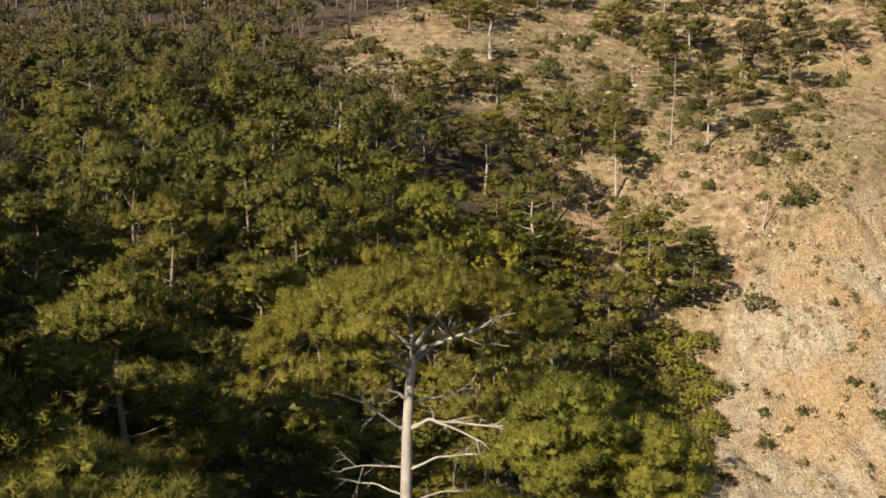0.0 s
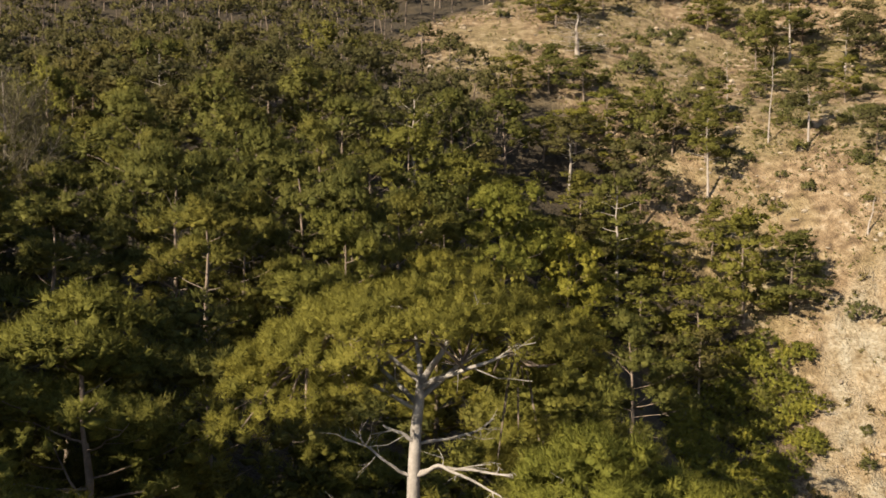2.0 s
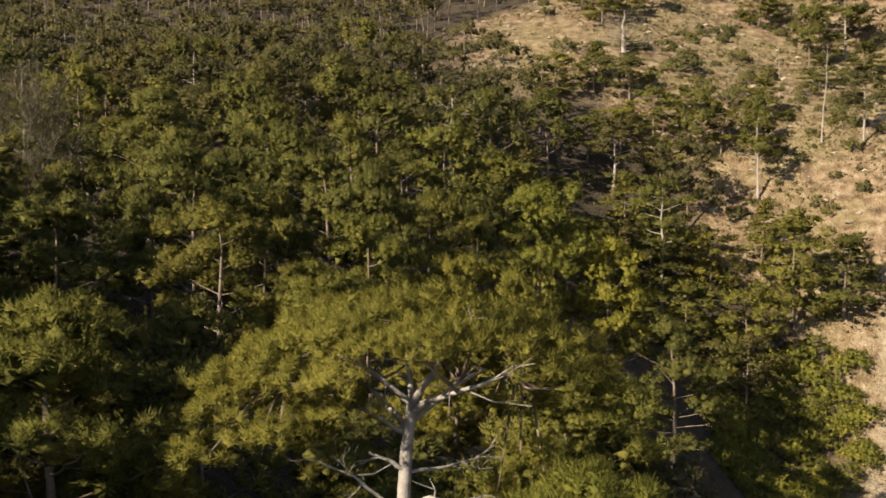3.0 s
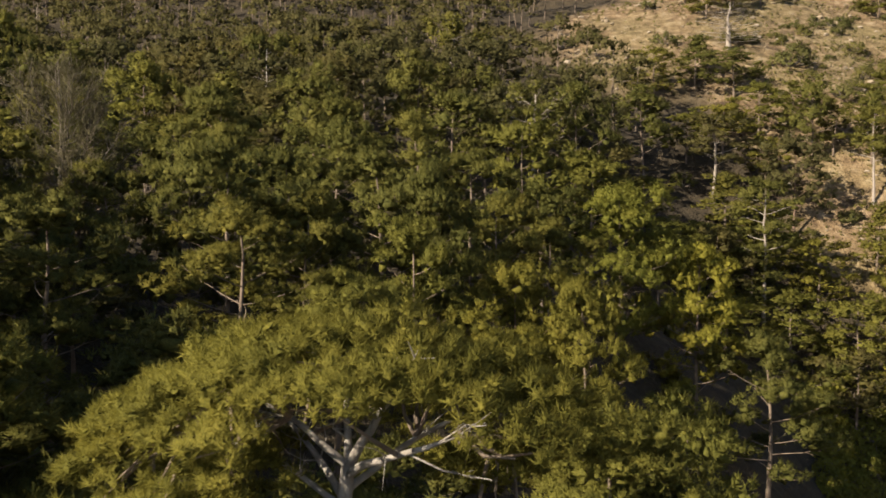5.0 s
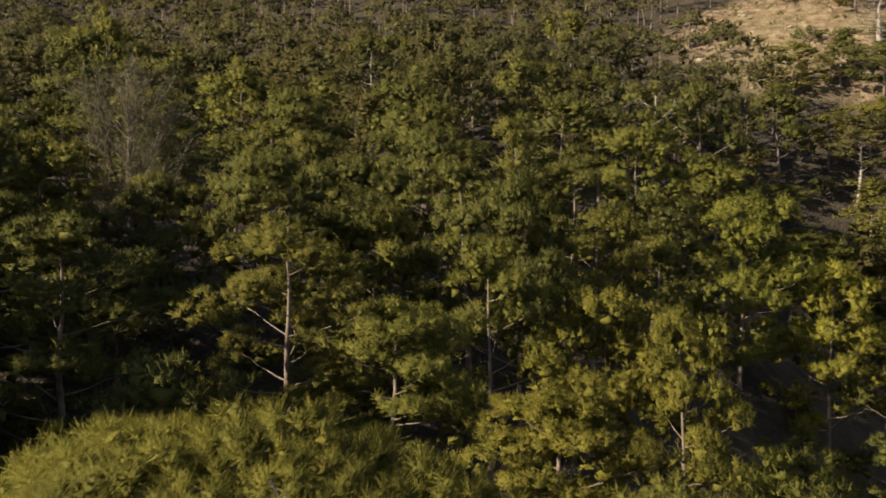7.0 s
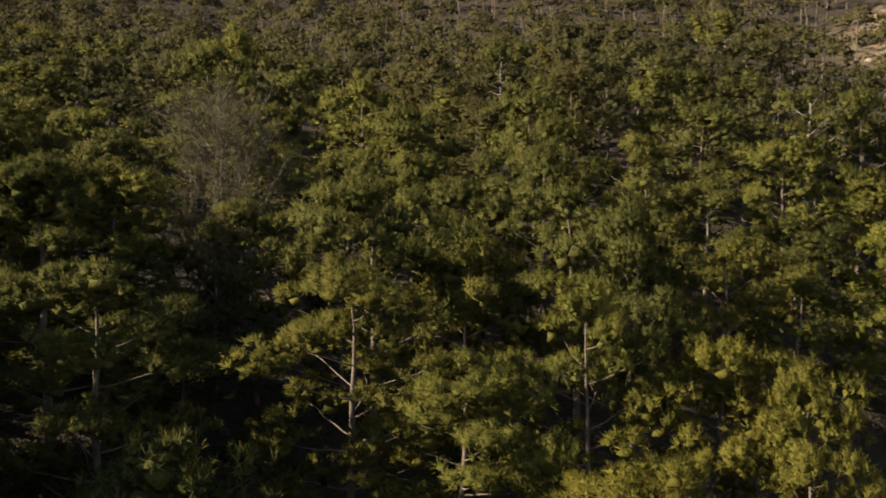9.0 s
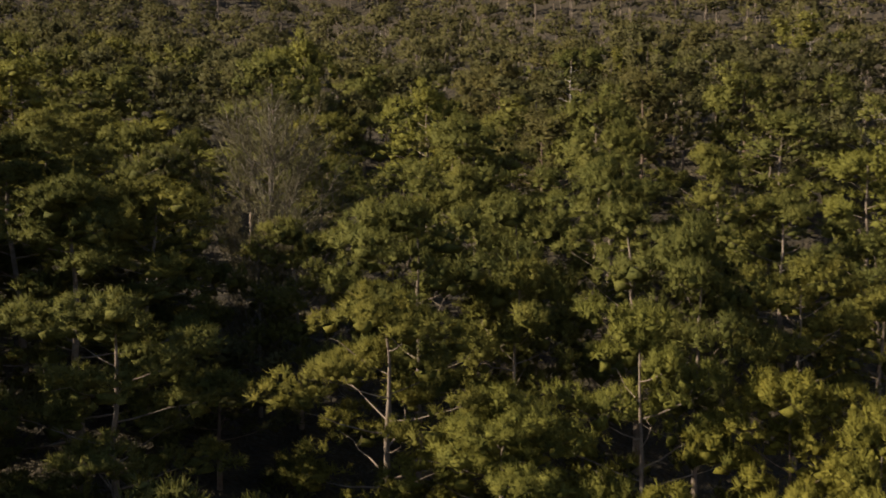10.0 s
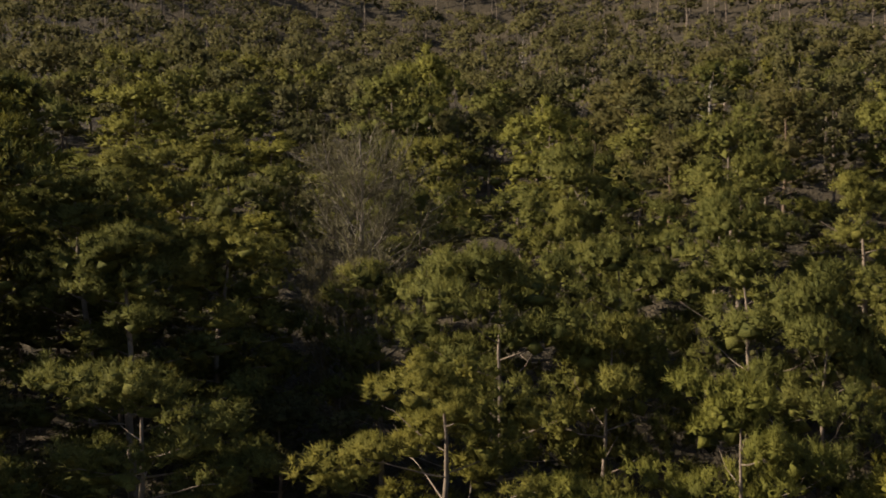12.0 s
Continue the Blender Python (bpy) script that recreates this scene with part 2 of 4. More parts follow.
def tube(bits, path, radii, sides=6):
    path, radii = np.asarray(path, float), np.asarray(radii, float)
    along = np.gradient(path, axis=0)
    along /= np.linalg.norm(along, axis=1)[:, None] + 1e-9
    ref = np.where(np.abs(along[:, 2:3]) > 0.9, [[1.0, 0, 0]], [[0, 0, 1.0]])
    a = np.cross(along, ref)
    a /= np.linalg.norm(a, axis=1)[:, None]
    b = np.cross(along, a)
    turn = np.linspace(0, 2 * np.pi, sides, endpoint=False)
    ring = path[:, None] + radii[:, None, None] * (np.cos(turn)[None, :, None] * a[:, None] + np.sin(turn)[None, :, None] * b[:, None])
    k, s = np.arange(len(path) - 1)[:, None], np.arange(sides)[None]
    q = np.stack([k * sides + s, k * sides + (s + 1) % sides, (k + 1) * sides + (s + 1) % sides, (k + 1) * sides + s], -1).reshape(-1, 4)
    bits.add(ring.reshape(-1, 3), quad=q)


PHI = (1 + 5 ** 0.5) / 2
ICO = np.array([(-1, PHI, 0), (1, PHI, 0), (-1, -PHI, 0), (1, -PHI, 0), (0, -1, PHI), (0, 1, PHI), (0, -1, -PHI), (0, 1, -PHI), (PHI, 0, -1), (PHI, 0, 1), (-PHI, 0, -1), (-PHI, 0, 1)]) / math.hypot(1, PHI)
ICO_F = np.array([(0, 11, 5), (0, 5, 1), (0, 1, 7), (0, 7, 10), (0, 10, 11), (1, 5, 9), (5, 11, 4), (11, 10, 2), (10, 7, 6), (7, 1, 8), (3, 9, 4), (3, 4, 2), (3, 2, 6), (3, 6, 8), (3, 8, 9), (4, 9, 5), (2, 4, 11), (6, 2, 10), (8, 6, 7), (9, 8, 1)])


OCTA = np.array([(1, 0, 0), (0, 1, 0), (-1, 0, 0), (0, -1, 0), (0, 0, 1), (0, 0, -1)], float)
OCTA_F = np.array([(0, 1, 4), (1, 2, 4), (2, 3, 4), (3, 0, 4), (1, 0, 5), (2, 1, 5), (3, 2, 5), (0, 3, 5)])


def needles_on(bits, rng, base, out, blades, width, length, splay, up, bough):
    """Thin needle shoots: some at each base, fanned round the way out and bent upward. bough: the way out of the whole bough, whose roundness
    the needles' shading follows."""
    aim = out[:, None] + rng.normal(0, splay, (len(base), blades, 3)) + [0, 0, up]
    aim /= np.linalg.norm(aim, axis=-1)[..., None]
    side = np.cross(aim, out[:, None] + rng.normal(0, 0.3, aim.shape))
    side /= np.linalg.norm(side, axis=-1)[..., None] + 1e-9
    face = np.cross(side, aim)
    side = side * np.where((face * bough[:, None]).sum(-1) < 0, -1.0, 1.0)[..., None]
    face = np.cross(side, aim)
    tip = base[:, None] + aim * length * rng.uniform(0.6, 1.3, (len(base), blades, 1))
    w = width * rng.uniform(0.6, 1.4, (len(base), blades, 1))
    v = np.stack([base[:, None] - side * w * 0.5, base[:, None] + side * w * 0.5, tip], 2).reshape(-1, 3)
    lit = bough[:, None] * 0.75 + face * 0.5 + aim * 0.4
    lit /= np.linalg.norm(lit, axis=-1)[..., None]
    bits.add(v, tri=np.arange(len(v)).reshape(-1, 3), way=np.repeat(lit.reshape(-1, 3), 3, 0))


def puffs(bits, rng, c, r, swell, shoots, width, length, tallness=1.0):
    """Tufts of needles: each an uneven dense heart with short shoots bristling from it, mostly outward and up.
    swell: the way out of the bough that each tuft sits on."""
    k = len(c)
    form, faces = OCTA, OCTA_F
    squash = np.stack([rng.uniform(0.8, 1.2, k), rng.uniform(0.8, 1.2, k), tallness * rng.uniform(0.8, 1.25, k)], -1)[:, None]
    q = np.linalg.qr(rng.normal(size=(k, 3, 3)))[0]
    ball = np.einsum("kij,vj->kvi", q, form)
    v = c[:, None] + ball * squash * r[:, None, None] * 0.42 * rng.uniform(0.5, 1.2, (k, len(form), 1))
    lit = ball * 0.6 + swell[:, None] * 0.8 + rng.normal(0, 0.25, ball.shape)
    lit /= np.linalg.norm(lit, axis=-1)[..., None] + 1e-6
    bits.add(v.reshape(-1, 3), tri=(faces[None] + len(form) * np.arange(k)[:, None, None]).reshape(-1, 3), way=lit.reshape(-1, 3))
    bases = max(1, shoots // 3)
    way = rng.normal(size=(k, bases, 3)) + swell[:, None] * 0.5 + [0, 0, 0.35]
    way /= np.linalg.norm(way, axis=-1)[..., None]
    spot = (c[:, None] + way * squash * r[:, None, None] * rng.uniform(0.15, 0.6, (k, bases, 1))).reshape(-1, 3)
    way = way.reshape(-1, 3)
    face = way * 0.5 + np.repeat(swell, bases, 0) * 0.8
    out = way + [0, 0, 0.35]
    out /= np.linalg.norm(out, axis=-1)[..., None]
    needles_on(bits, rng, spot, out, 3, width, length, 0.5, 0.1, face)


def boughs(bits, rng, centres, radii, per, puff, shoots, width, length, flat=0.6, heart=True, tallness=0.9):
    """Boughs: flattened cushions whose upper and outer side is set with needle tufts; a bare, open underside."""
    c, r = np.asarray(centres, float), np.asarray(radii, float)
    k = len(c)
    mid = c.mean(0) - [0, 0, 0.6 * c[:, 2].std() + 0.3]
    away = (c - mid) * [1, 1, 0.7]
    away /= np.linalg.norm(away, axis=1)[:, None] + 0.3
    squash = np.stack([rng.uniform(0.8, 1.25, k), rng.uniform(0.8, 1.25, k), flat * rng.uniform(0.75, 1.3, k)], -1)[:, None]
    if heart:
        q = np.linalg.qr(rng.normal(size=(k, 3, 3)))[0]
        ball = np.einsum("kij,vj->kvi", q, OCTA)
        v = c[:, None] + ball * squash * r[:, None, None] * 0.45 * rng.uniform(0.6, 1.1, (k, 6, 1)) - [0, 0, 0.1] * r[:, None, None]
        bits.add(v.reshape(-1, 3), tri=(OCTA_F[None] + 6 * np.arange(k)[:, None, None]).reshape(-1, 3))
    way = rng.normal(size=(k, per, 3)) + [0, 0, 0.75] + away[:, None] * 0.6
    way /= np.linalg.norm(way, axis=-1)[..., None]
    way[..., 2] = np.where(way[..., 2] < -0.25, -way[..., 2] * 0.5, way[..., 2])
    spot = c[:, None] + way * squash * r[:, None, None] * rng.uniform(0.55, 1.1, (k, per, 1))
    swell = way * 0.7 + away[:, None] * 0.5
    swell /= np.linalg.norm(swell, axis=-1)[..., None] + 1e-6
    size = puff * rng.uniform(0.6, 1.4, k * per) * np.repeat(np.clip(r / r.mean(), 0.8, 1.2), per)
    puffs(bits, rng, spot.reshape(-1, 3), size, swell.reshape(-1, 3), shoots, width, length, tallness)


def crown_width(shape, f):
    """The reach of a limb, as a share of the crown's radius, at the share f of the crown's height."""
    if shape == "cone":
        return 0.12 + 0.95 * (1 - f) ** 0.8
    if shape == "flat":
        return 0.45 + 0.55 * math.sin(math.pi * min(1, 0.25 + 0.62 * f)) if f < 0.9 else 0.55
    return 0.35 + 0.72 * math.sin(math.pi * (0.22 + 0.68 * f)) if f < 0.93 else 0.3


def pine_parts(seed, tall=10.0, reach=3.0, base=0.35, limbs=24, shape="round", bough=0.9, per=10, puff=0.33, shoots=24, width=0.035, length=0.2, needles=None, wood=None, subs=2, bare=0.0, thick=1.0, split=False, sides=5, snags=0, flat=0.6):
    """The meshes of one pine: trunk, limbs and crown, 'tall' high and 'reach' in crown radius. bare: the share of twigs with no needles;
    split: whether each limb is a mesh of its own."""
    rng = np.random.default_rng(seed)
    wood = wood or BARK
    trunk, wood_bits, leaf, limb_meshes = Bits(), Bits(), Bits(), []
    steps = np.linspace(0, 1, 9)
    sway = np.cumsum(rng.normal(0, 0.010 * tall, (9, 2)), axis=0) * steps[:, None]
    top = 0.90 if shape == "flat" else 0.93
    stem = np.column_stack([sway, steps * tall * top - 0.4 * (1 - steps)])
    r0 = (0.012 * tall + 0.025) * thick
    tube(trunk, stem, r0 * (1.25 - 1.05 * steps ** 0.9), 8 if sides > 4 else 5)
    centres, radii = [], []
    for i in range(limbs):
        f = (i + rng.uniform(0.1, 0.9)) / limbs
        yaw = 2.39996 * i + rng.normal(0, 0.3)
        z = tall * (base + (top - base) * f)
        out = reach * crown_width(shape, f) * rng.uniform(0.72, 1.12)
        rise = out * ({"flat": 0.35, "cone": 0.05}.get(shape, 0.2) + 0.35 * f + rng.normal(0, 0.08))
        z0, bow = max(z - rise * 0.6, 0.15 * tall), 1.25
        foot = np.array([np.interp(z0, stem[:, 2], stem[:, k]) for k in range(3)])
        s = np.linspace(0, 1, 7 if split else 5)
        dirn, across = np.array([math.cos(yaw), math.sin(yaw)]), np.array([-math.sin(yaw), math.cos(yaw)])
        wig = np.cumsum(rng.normal(0, 0.055 * out, len(s))) * s
        limb = np.column_stack([foot[0] + dirn[0] * out * s + across[0] * wig, foot[1] + dirn[1] * out * s + across[1] * wig, foot[2] + rise * s ** bow + rng.normal(0, 0.02 * out, len(s)) * s])
        lr = r0 * 0.3 * (1.15 - 0.75 * f)
        if split:
            wood_bits = Bits()
        tube(wood_bits, limb, lr * (1.0 - 0.82 * s), sides)
        ends = [limb[-1]]
        if rng.random() < 0.6:
            ends.append(limb[len(s) // 2] + [0, 0, 0.3 * bough])
        for j in range(subs):
            u = rng.uniform(0.35, 0.97)
            p = np.array([np.interp(u, s, limb[:, k]) for k in range(3)])
            turn = yaw + rng.choice([-1, 1]) * rng.uniform(0.4, 1.2)
            ln = max(out, 0.45 * reach) * rng.uniform(0.16, 0.4)
            q = p + ln * np.array([math.cos(turn), math.sin(turn), rng.uniform(-0.05, 0.5)])
            mid = (p + q) / 2 + rng.normal(0, 0.06 * ln, 3)
            tube(wood_bits, [p, mid, q], [lr * 0.35, lr * 0.25, lr * 0.08], 4 if sides > 4 else 3)
            ends.append(q)
            if bare > 0.3:
                for _ in range(4):
                    e = q + ln * 0.7 * rng.normal(0, 0.6, 3) + [0, 0, 0.25 * ln]
                    tube(wood_bits, [mid, (mid + e) / 2 + rng.normal(0, 0.05 * ln, 3), e], [lr * 0.16, lr * 0.1, lr * 0.04], 3)
        if split:
            limb_meshes.append(("limb", wood_bits.mesh("limb", wood, True)))
        for e in ends:
            if rng.random() >= max(bare, 0.25 if f < 0.3 else 0.0):
                centres.append(e + rng.normal(0, 0.25, 3) * bough * np.array([1.0, 1.0, 0.6]) - np.append(dirn, 0) * 0.35 * bough)
                radii.append(bough * rng.uniform(0.6, 1.2))
    for i in range(snags):
        yaw, out = 2.39996 * i + 0.6, reach * rng.uniform(0.4, 0.68)
        foot = np.array([np.interp(tall * rng.uniform(0.62, 0.84), stem[:, 2], stem[:, k]) for k in range(3)])
        s = np.linspace(0, 1, 7)
        wig = np.cumsum(rng.normal(0, 0.085 * out, (7, 3)), axis=0) * s[:, None]
        limb = foot + out * s[:, None] * np.array([math.cos(yaw), math.sin(yaw), rng.uniform(-0.05, 0.25)]) + wig
        snag = Bits()
        tube(snag, limb, r0 * 0.22 * (1 - 0.85 * s), 6)
        for j in (3, 4, 5):
            e = limb[j] + out * 0.3 * np.array([math.cos(yaw + rng.normal(0, 0.7)), math.sin(yaw + rng.normal(0, 0.7)), rng.uniform(-0.3, 0.3)])
            tube(snag, [limb[j], (limb[j] + e) / 2 + rng.normal(0, 0.05, 3), e], r0 * np.array([0.12, 0.08, 0.03]), 4)
        limb_meshes.append(("limb", snag.mesh("limb", wood, True)))
    if bare < 0.9:
        for _ in range(4):
            centres.append(stem[-1] + rng.normal(0, 0.7 * bough, 3) * [1.2, 1.2, 0.5] + [0, 0, 0.1 * bough])
            radii.append(bough * rng.uniform(0.7, 1.0))
    parts = [("trunk", trunk.mesh("trunk", wood, True))] + (limb_meshes if split else [("branchwork", wood_bits.mesh("branchwork", wood, True))])
    if centres:
        boughs(leaf, rng, centres, radii, per, puff, shoots, width, length, flat, True, 0.6 + 0.5 * flat)
        parts.append(("crown", leaf.mesh("crown", needles or NEEDLES, True)))
    return parts, tall, reach


def shrub_parts(seed, tall=1.6, reach=1.2, count=60, tuft=0.28, shoots=9, leaves=None):
    rng = np.random.default_rng(seed)
    wood, leaf = Bits(), Bits()
    way = rng.normal(size=(count, 3))
    way[:, 2] = np.abs(way[:, 2])
    way /= np.linalg.norm(way, axis=1)[:, None]
    spot = way * np.array([reach, reach, tall]) * rng.uniform(0.6, 1.0, (count, 1)) * (0.85 + 0.3 * rng.random((count, 1)))
    for p in spot[::3]:
        tube(wood, [(0, 0, -0.1), p * [0.5, 0.5, 0.4], p], [0.04, 0.03, 0.012], 4)
    puffs(leaf, rng, spot * 0.85, tuft * rng.uniform(0.7, 1.4, count), way, shoots, 0.08, 0.30, 0.9)
    return [("stem", wood.mesh("stem", DARKTWIG, True)), ("foliage", leaf.mesh("foliage", leaves or SHRUB, True))], tall, reach


def feathery_parts(seed, tall=12.0, reach=4.0):
    """A nearly leafless tree: a short trunk, steep ascending limbs and a haze of fine upright twigs in plumes."""
    rng = np.random.default_rng(seed)
    trunk, wood, haze = Bits(), Bits(), Bits()
    tube(trunk, [(0, 0, -0.4), (0.1, 0.05, 2.0), (0.0, 0.1, 4.5), (0.1, 0, 8.0), (0, 0, 11.0)], [0.22, 0.19, 0.15, 0.09, 0.03], 7)
    for i in range(46):
        f, yaw = (i + rng.random()) / 46, 2.39996 * i + rng.normal(0, 0.3)
        z0 = tall * (0.12 + 0.6 * f)
        out = reach * (1.15 - 0.55 * f) * rng.uniform(0.6, 1.05)
        rise = tall * (0.10 + 0.14 * rng.random()) + 0.3 * out
        s = np.linspace(0, 1, 6)[:, None]
        limb = np.array([0.05, 0.05, z0]) + np.hstack([math.cos(yaw) * out * s ** 0.8, math.sin(yaw) * out * s ** 0.8, rise * s ** 1.3]) + np.cumsum(rng.normal(0, 0.05, (6, 3)), 0) * s
        tube(wood, limb, 0.036 * (1.1 - 0.95 * s[:, 0]) * (1.2 - 0.6 * f), 4)
        for _ in range(13):
            u = rng.uniform(0.3, 1.0)
            p = np.array([np.interp(u, s[:, 0], limb[:, k]) for k in range(3)])
            e = p + rng.normal(0, 0.42, 3) * [1, 1, 0.5] + np.array([math.cos(yaw) * 0.25, math.sin(yaw) * 0.25, rng.uniform(0.35, 0.95)])
            tube(wood, [p, (p + e) / 2 + rng.normal(0, 0.05, 3), e], [0.016, 0.012, 0.006], 3)
            base = p + (e - p) * rng.uniform(0.15, 1.0, (9, 1)) + rng.normal(0, 0.17, (9, 3))
            way = np.tile((e - p) / (np.linalg.norm(e - p) + 1e-6), (9, 1))
            needles_on(haze, rng, base, way, 4, 0.024, 0.36, 0.5, 0.2, way * 0.4 + rng.normal(0, 0.6, (9, 3)))
    return [("trunk", trunk.mesh("trunk", DARKTWIG, True)), ("branchwork", wood.mesh("branchwork", DARKTWIG, True)), ("crown", haze.mesh("crown", PLUME, True))], tall, reach


def umbrella_parts(seed):
    """The umbrella pine: a pale trunk that forks under a wide domed crown, with bare limbs below it. Heights from the ground, 12 m to the crown's top."""
    rng = np.random.default_rng(seed)
    trunk = Bits()
    stem = np.array([(-0.25, 0, -0.6), (-0.2, 0.05, 2.5), (-0.14, 0, 5.0), (-0.10, -0.03, 7.2), (-0.04, 0.0, 8.4), (0.08, 0.02, 9.45)])
    tube(trunk, stem, [0.24, 0.20, 0.17, 0.145, 0.13, 0.11], 10)
    parts = [("trunk", trunk.mesh("trunk", PALEBARK, True))]

    def bent(path, thick, twigs, wood=PALEBARK):
        """One limb, wavering between its given bends, with bare side twigs."""
        path = np.array(path, float)
        t = np.linspace(0, len(path) - 1, 5 * (len(path) - 1) + 1)
        line = np.column_stack([np.interp(t, np.arange(len(path)), path[:, k]) for k in range(3)])
        line[1:-1] += rng.normal(0, 0.022, (len(t) - 2, 3))
        line[1:-1] = (line[:-2] + 2 * line[1:-1] + line[2:]) / 4
        bits = Bits()
        thick *= 0.78
        tube(bits, line, thick * np.linspace(1.0, 0.34, len(t)), 7)
        for _ in range(twigs):
            j = rng.integers(len(t) // 3, len(t))
            aim = line[j] - line[max(0, j - 3)]
            aim = aim / (np.linalg.norm(aim) + 1e-6) + rng.normal(0, 0.55, 3)
            ln = rng.uniform(0.3, 0.9)
            e = line[j] + aim * ln
            m = (line[j] + e) / 2 + rng.normal(0, 0.07, 3)
            tube(bits, [line[j], m, e], thick * np.array([0.28, 0.2, 0.09]), 4)
            for _ in range(2):
                tip = m + (e - m) * rng.uniform(0.3, 0.9) + rng.normal(0, 0.22, 3)
                tube(bits, [m, (m + tip) / 2 + rng.normal(0, 0.03, 3), tip], thick * np.array([0.13, 0.1, 0.05]), 3)
        parts.append(("limb", bits.mesh("limb", wood, True)))
        return line

    fork = (0.08, 0.02, 9.4)
    mains = [
        bent([fork, (0.42, -0.15, 9.95), (0.85, -0.3, 10.55), (1.2, -0.5, 11.15)], 0.115, 5),
        bent([(0.1, 0, 9.3), (0.7, -0.6, 9.7), (1.4, -0.9, 10.0), (2.1, -1.0, 10.3)], 0.10, 4),
        bent([fork, (-0.05, 0.3, 10.1), (-0.15, 0.6, 11.0)], 0.10, 5),
        bent([fork, (-0.4, -0.05, 9.85), (-1.2, 0.1, 10.3), (-2.0, 0.2, 10.5)], 0.09, 6),
        bent([(0.02, 0, 9.0), (0.9, 0.9, 9.7), (2.2, 1.7, 10.3)], 0.085, 4),
        bent([(0.0, 0, 8.9), (-1.0, 0.9, 9.6), (-2.2, 1.9, 10.0)], 0.085, 4),
        bent([(-0.02, 0, 8.8), (-1.3, 0.3, 9.4), (-2.6, 0.4, 9.7)], 0.07, 6),
    ]
    # bare limbs below the crown
    for path, thick, twigs in (
        ([(-0.06, -0.05, 8.1), (-0.45, -0.2, 8.35), (-0.75, -0.25, 8.5)], 0.075, 3),
        ([(-0.1, -0.05, 7.25), (-0.6, -0.2, 7.55), (-1.1, -0.3, 8.0), (-1.6, -0.4, 8.2)], 0.06, 5),
        ([(-0.05, -0.05, 7.3), (0.5, -0.35, 7.65), (1.0, -0.6, 7.5), (1.9, -0.9, 7.15)], 0.075, 5),
        ([(-0.05, -0.02, 7.35), (0.7, -0.25, 7.55), (1.6, -0.5, 7.55), (2.6, -0.6, 7.5)], 0.065, 6),
        ([(-0.03, 0.0, 8.0), (0.7, 0.3, 8.1), (1.3, 0.4, 8.2), (1.7, 0.5, 8.5)], 0.055, 6),
        ([(-0.1, 0, 6.1), (0.7, -0.3, 6.6), (1.6, -0.5, 6.75), (3.0, -0.6, 6.7)], 0.055, 6),
        ([(-0.1, 0, 6.2), (-0.9, -0.2, 6.35), (-1.8, -0.4, 6.3)], 0.05, 5),
        ([(-0.1, 0, 5.4), (-0.9, 0.2, 5.7), (-1.6, 0.3, 5.75)], 0.05, 4),
        ([(-0.1, 0, 5.2), (0.8, 0.2, 5.5), (1.7, 0.3, 5.5)], 0.05, 4),
    ):
        bent(path, thick, twigs)
    leaf, centres, radii, carry = Bits(), [], [], Bits()
    n = 62
    for i in range(n):
        share = math.sqrt((i + 0.4) / n)
        yaw = 2.39996 * i + rng.normal(0, 0.2)
        wide = 3.75
        left = max(0.0, -math.cos(yaw - 0.25)) * share
        p = np.array([share * wide * math.cos(yaw) - 0.1, share * (2.9 if math.sin(yaw) > 0 else 1.9) * math.sin(yaw), 11.2 - 1.1 * share ** 2.3 - 0.35 * max(0.0, math.sin(yaw)) * share - 0.75 * left ** 2 + rng.normal(0, 0.15)])
        if p[1] < -0.4 and abs(p[0] - 0.4) < 1.8:
            p[2] = max(p[2], 10.75)
        centres.append(p)
        radii.append(rng.uniform(0.62, 0.98))
        start = min((line[j] for line in mains for j in (len(line) // 2, len(line) - 1)), key=lambda q: np.linalg.norm(p - q))
        mid = start * 0.45 + p * 0.55 - [0, 0, 0.15] + rng.normal(0, 0.08, 3)
        tube(carry, [start, mid, p - [0, 0, 0.1]], [0.045, 0.032, 0.014], 5)
    for p in ((-3.7, -1.6, 8.7), (-3.2, -1.2, 9.3), (2.1, 0.5, 8.2), (2.6, 0.9, 7.9), (1.7, 0.8, 7.3),
              (-1.5, -0.9, 9.6), (-2.2, -1.3, 9.2), (-2.9, -1.4, 8.9), (-3.6, -0.9, 9.5), (-1.9, -0.3, 9.2), (-2.6, -0.2, 8.7), (-3.3, 0.2, 9.2), (-1.3, 0.4, 9.4), (-2.1, 0.9, 8.7),
              (-1.2, -1.2, 9.75), (-0.9, -1.5, 10.1), (2.9, -0.3, 9.7), (3.6, 0.5, 9.6), (2.3, 1.3, 9.3), (1.4, 1.5, 8.8)):
        centres.append(np.array(p) + rng.normal(0, 0.15, 3))
        radii.append(rng.uniform(0.55, 0.8))
        start = min((line[-1] for line in mains), key=lambda q: np.linalg.norm(centres[-1] - q))
        tube(carry, [start, (start + centres[-1]) / 2 + [0, 0, 0.25], centres[-1]], [0.045, 0.035, 0.015], 5)
    parts.append(("branchwork", carry.mesh("branchwork", BARK, True)))
    boughs(leaf, rng, centres, radii, 25, 0.20, 69, 0.015, 0.17, 0.6, False)
    parts.append(("crown", leaf.mesh("crown", YELLOW, True)))
    return parts, 12.4, 4.3


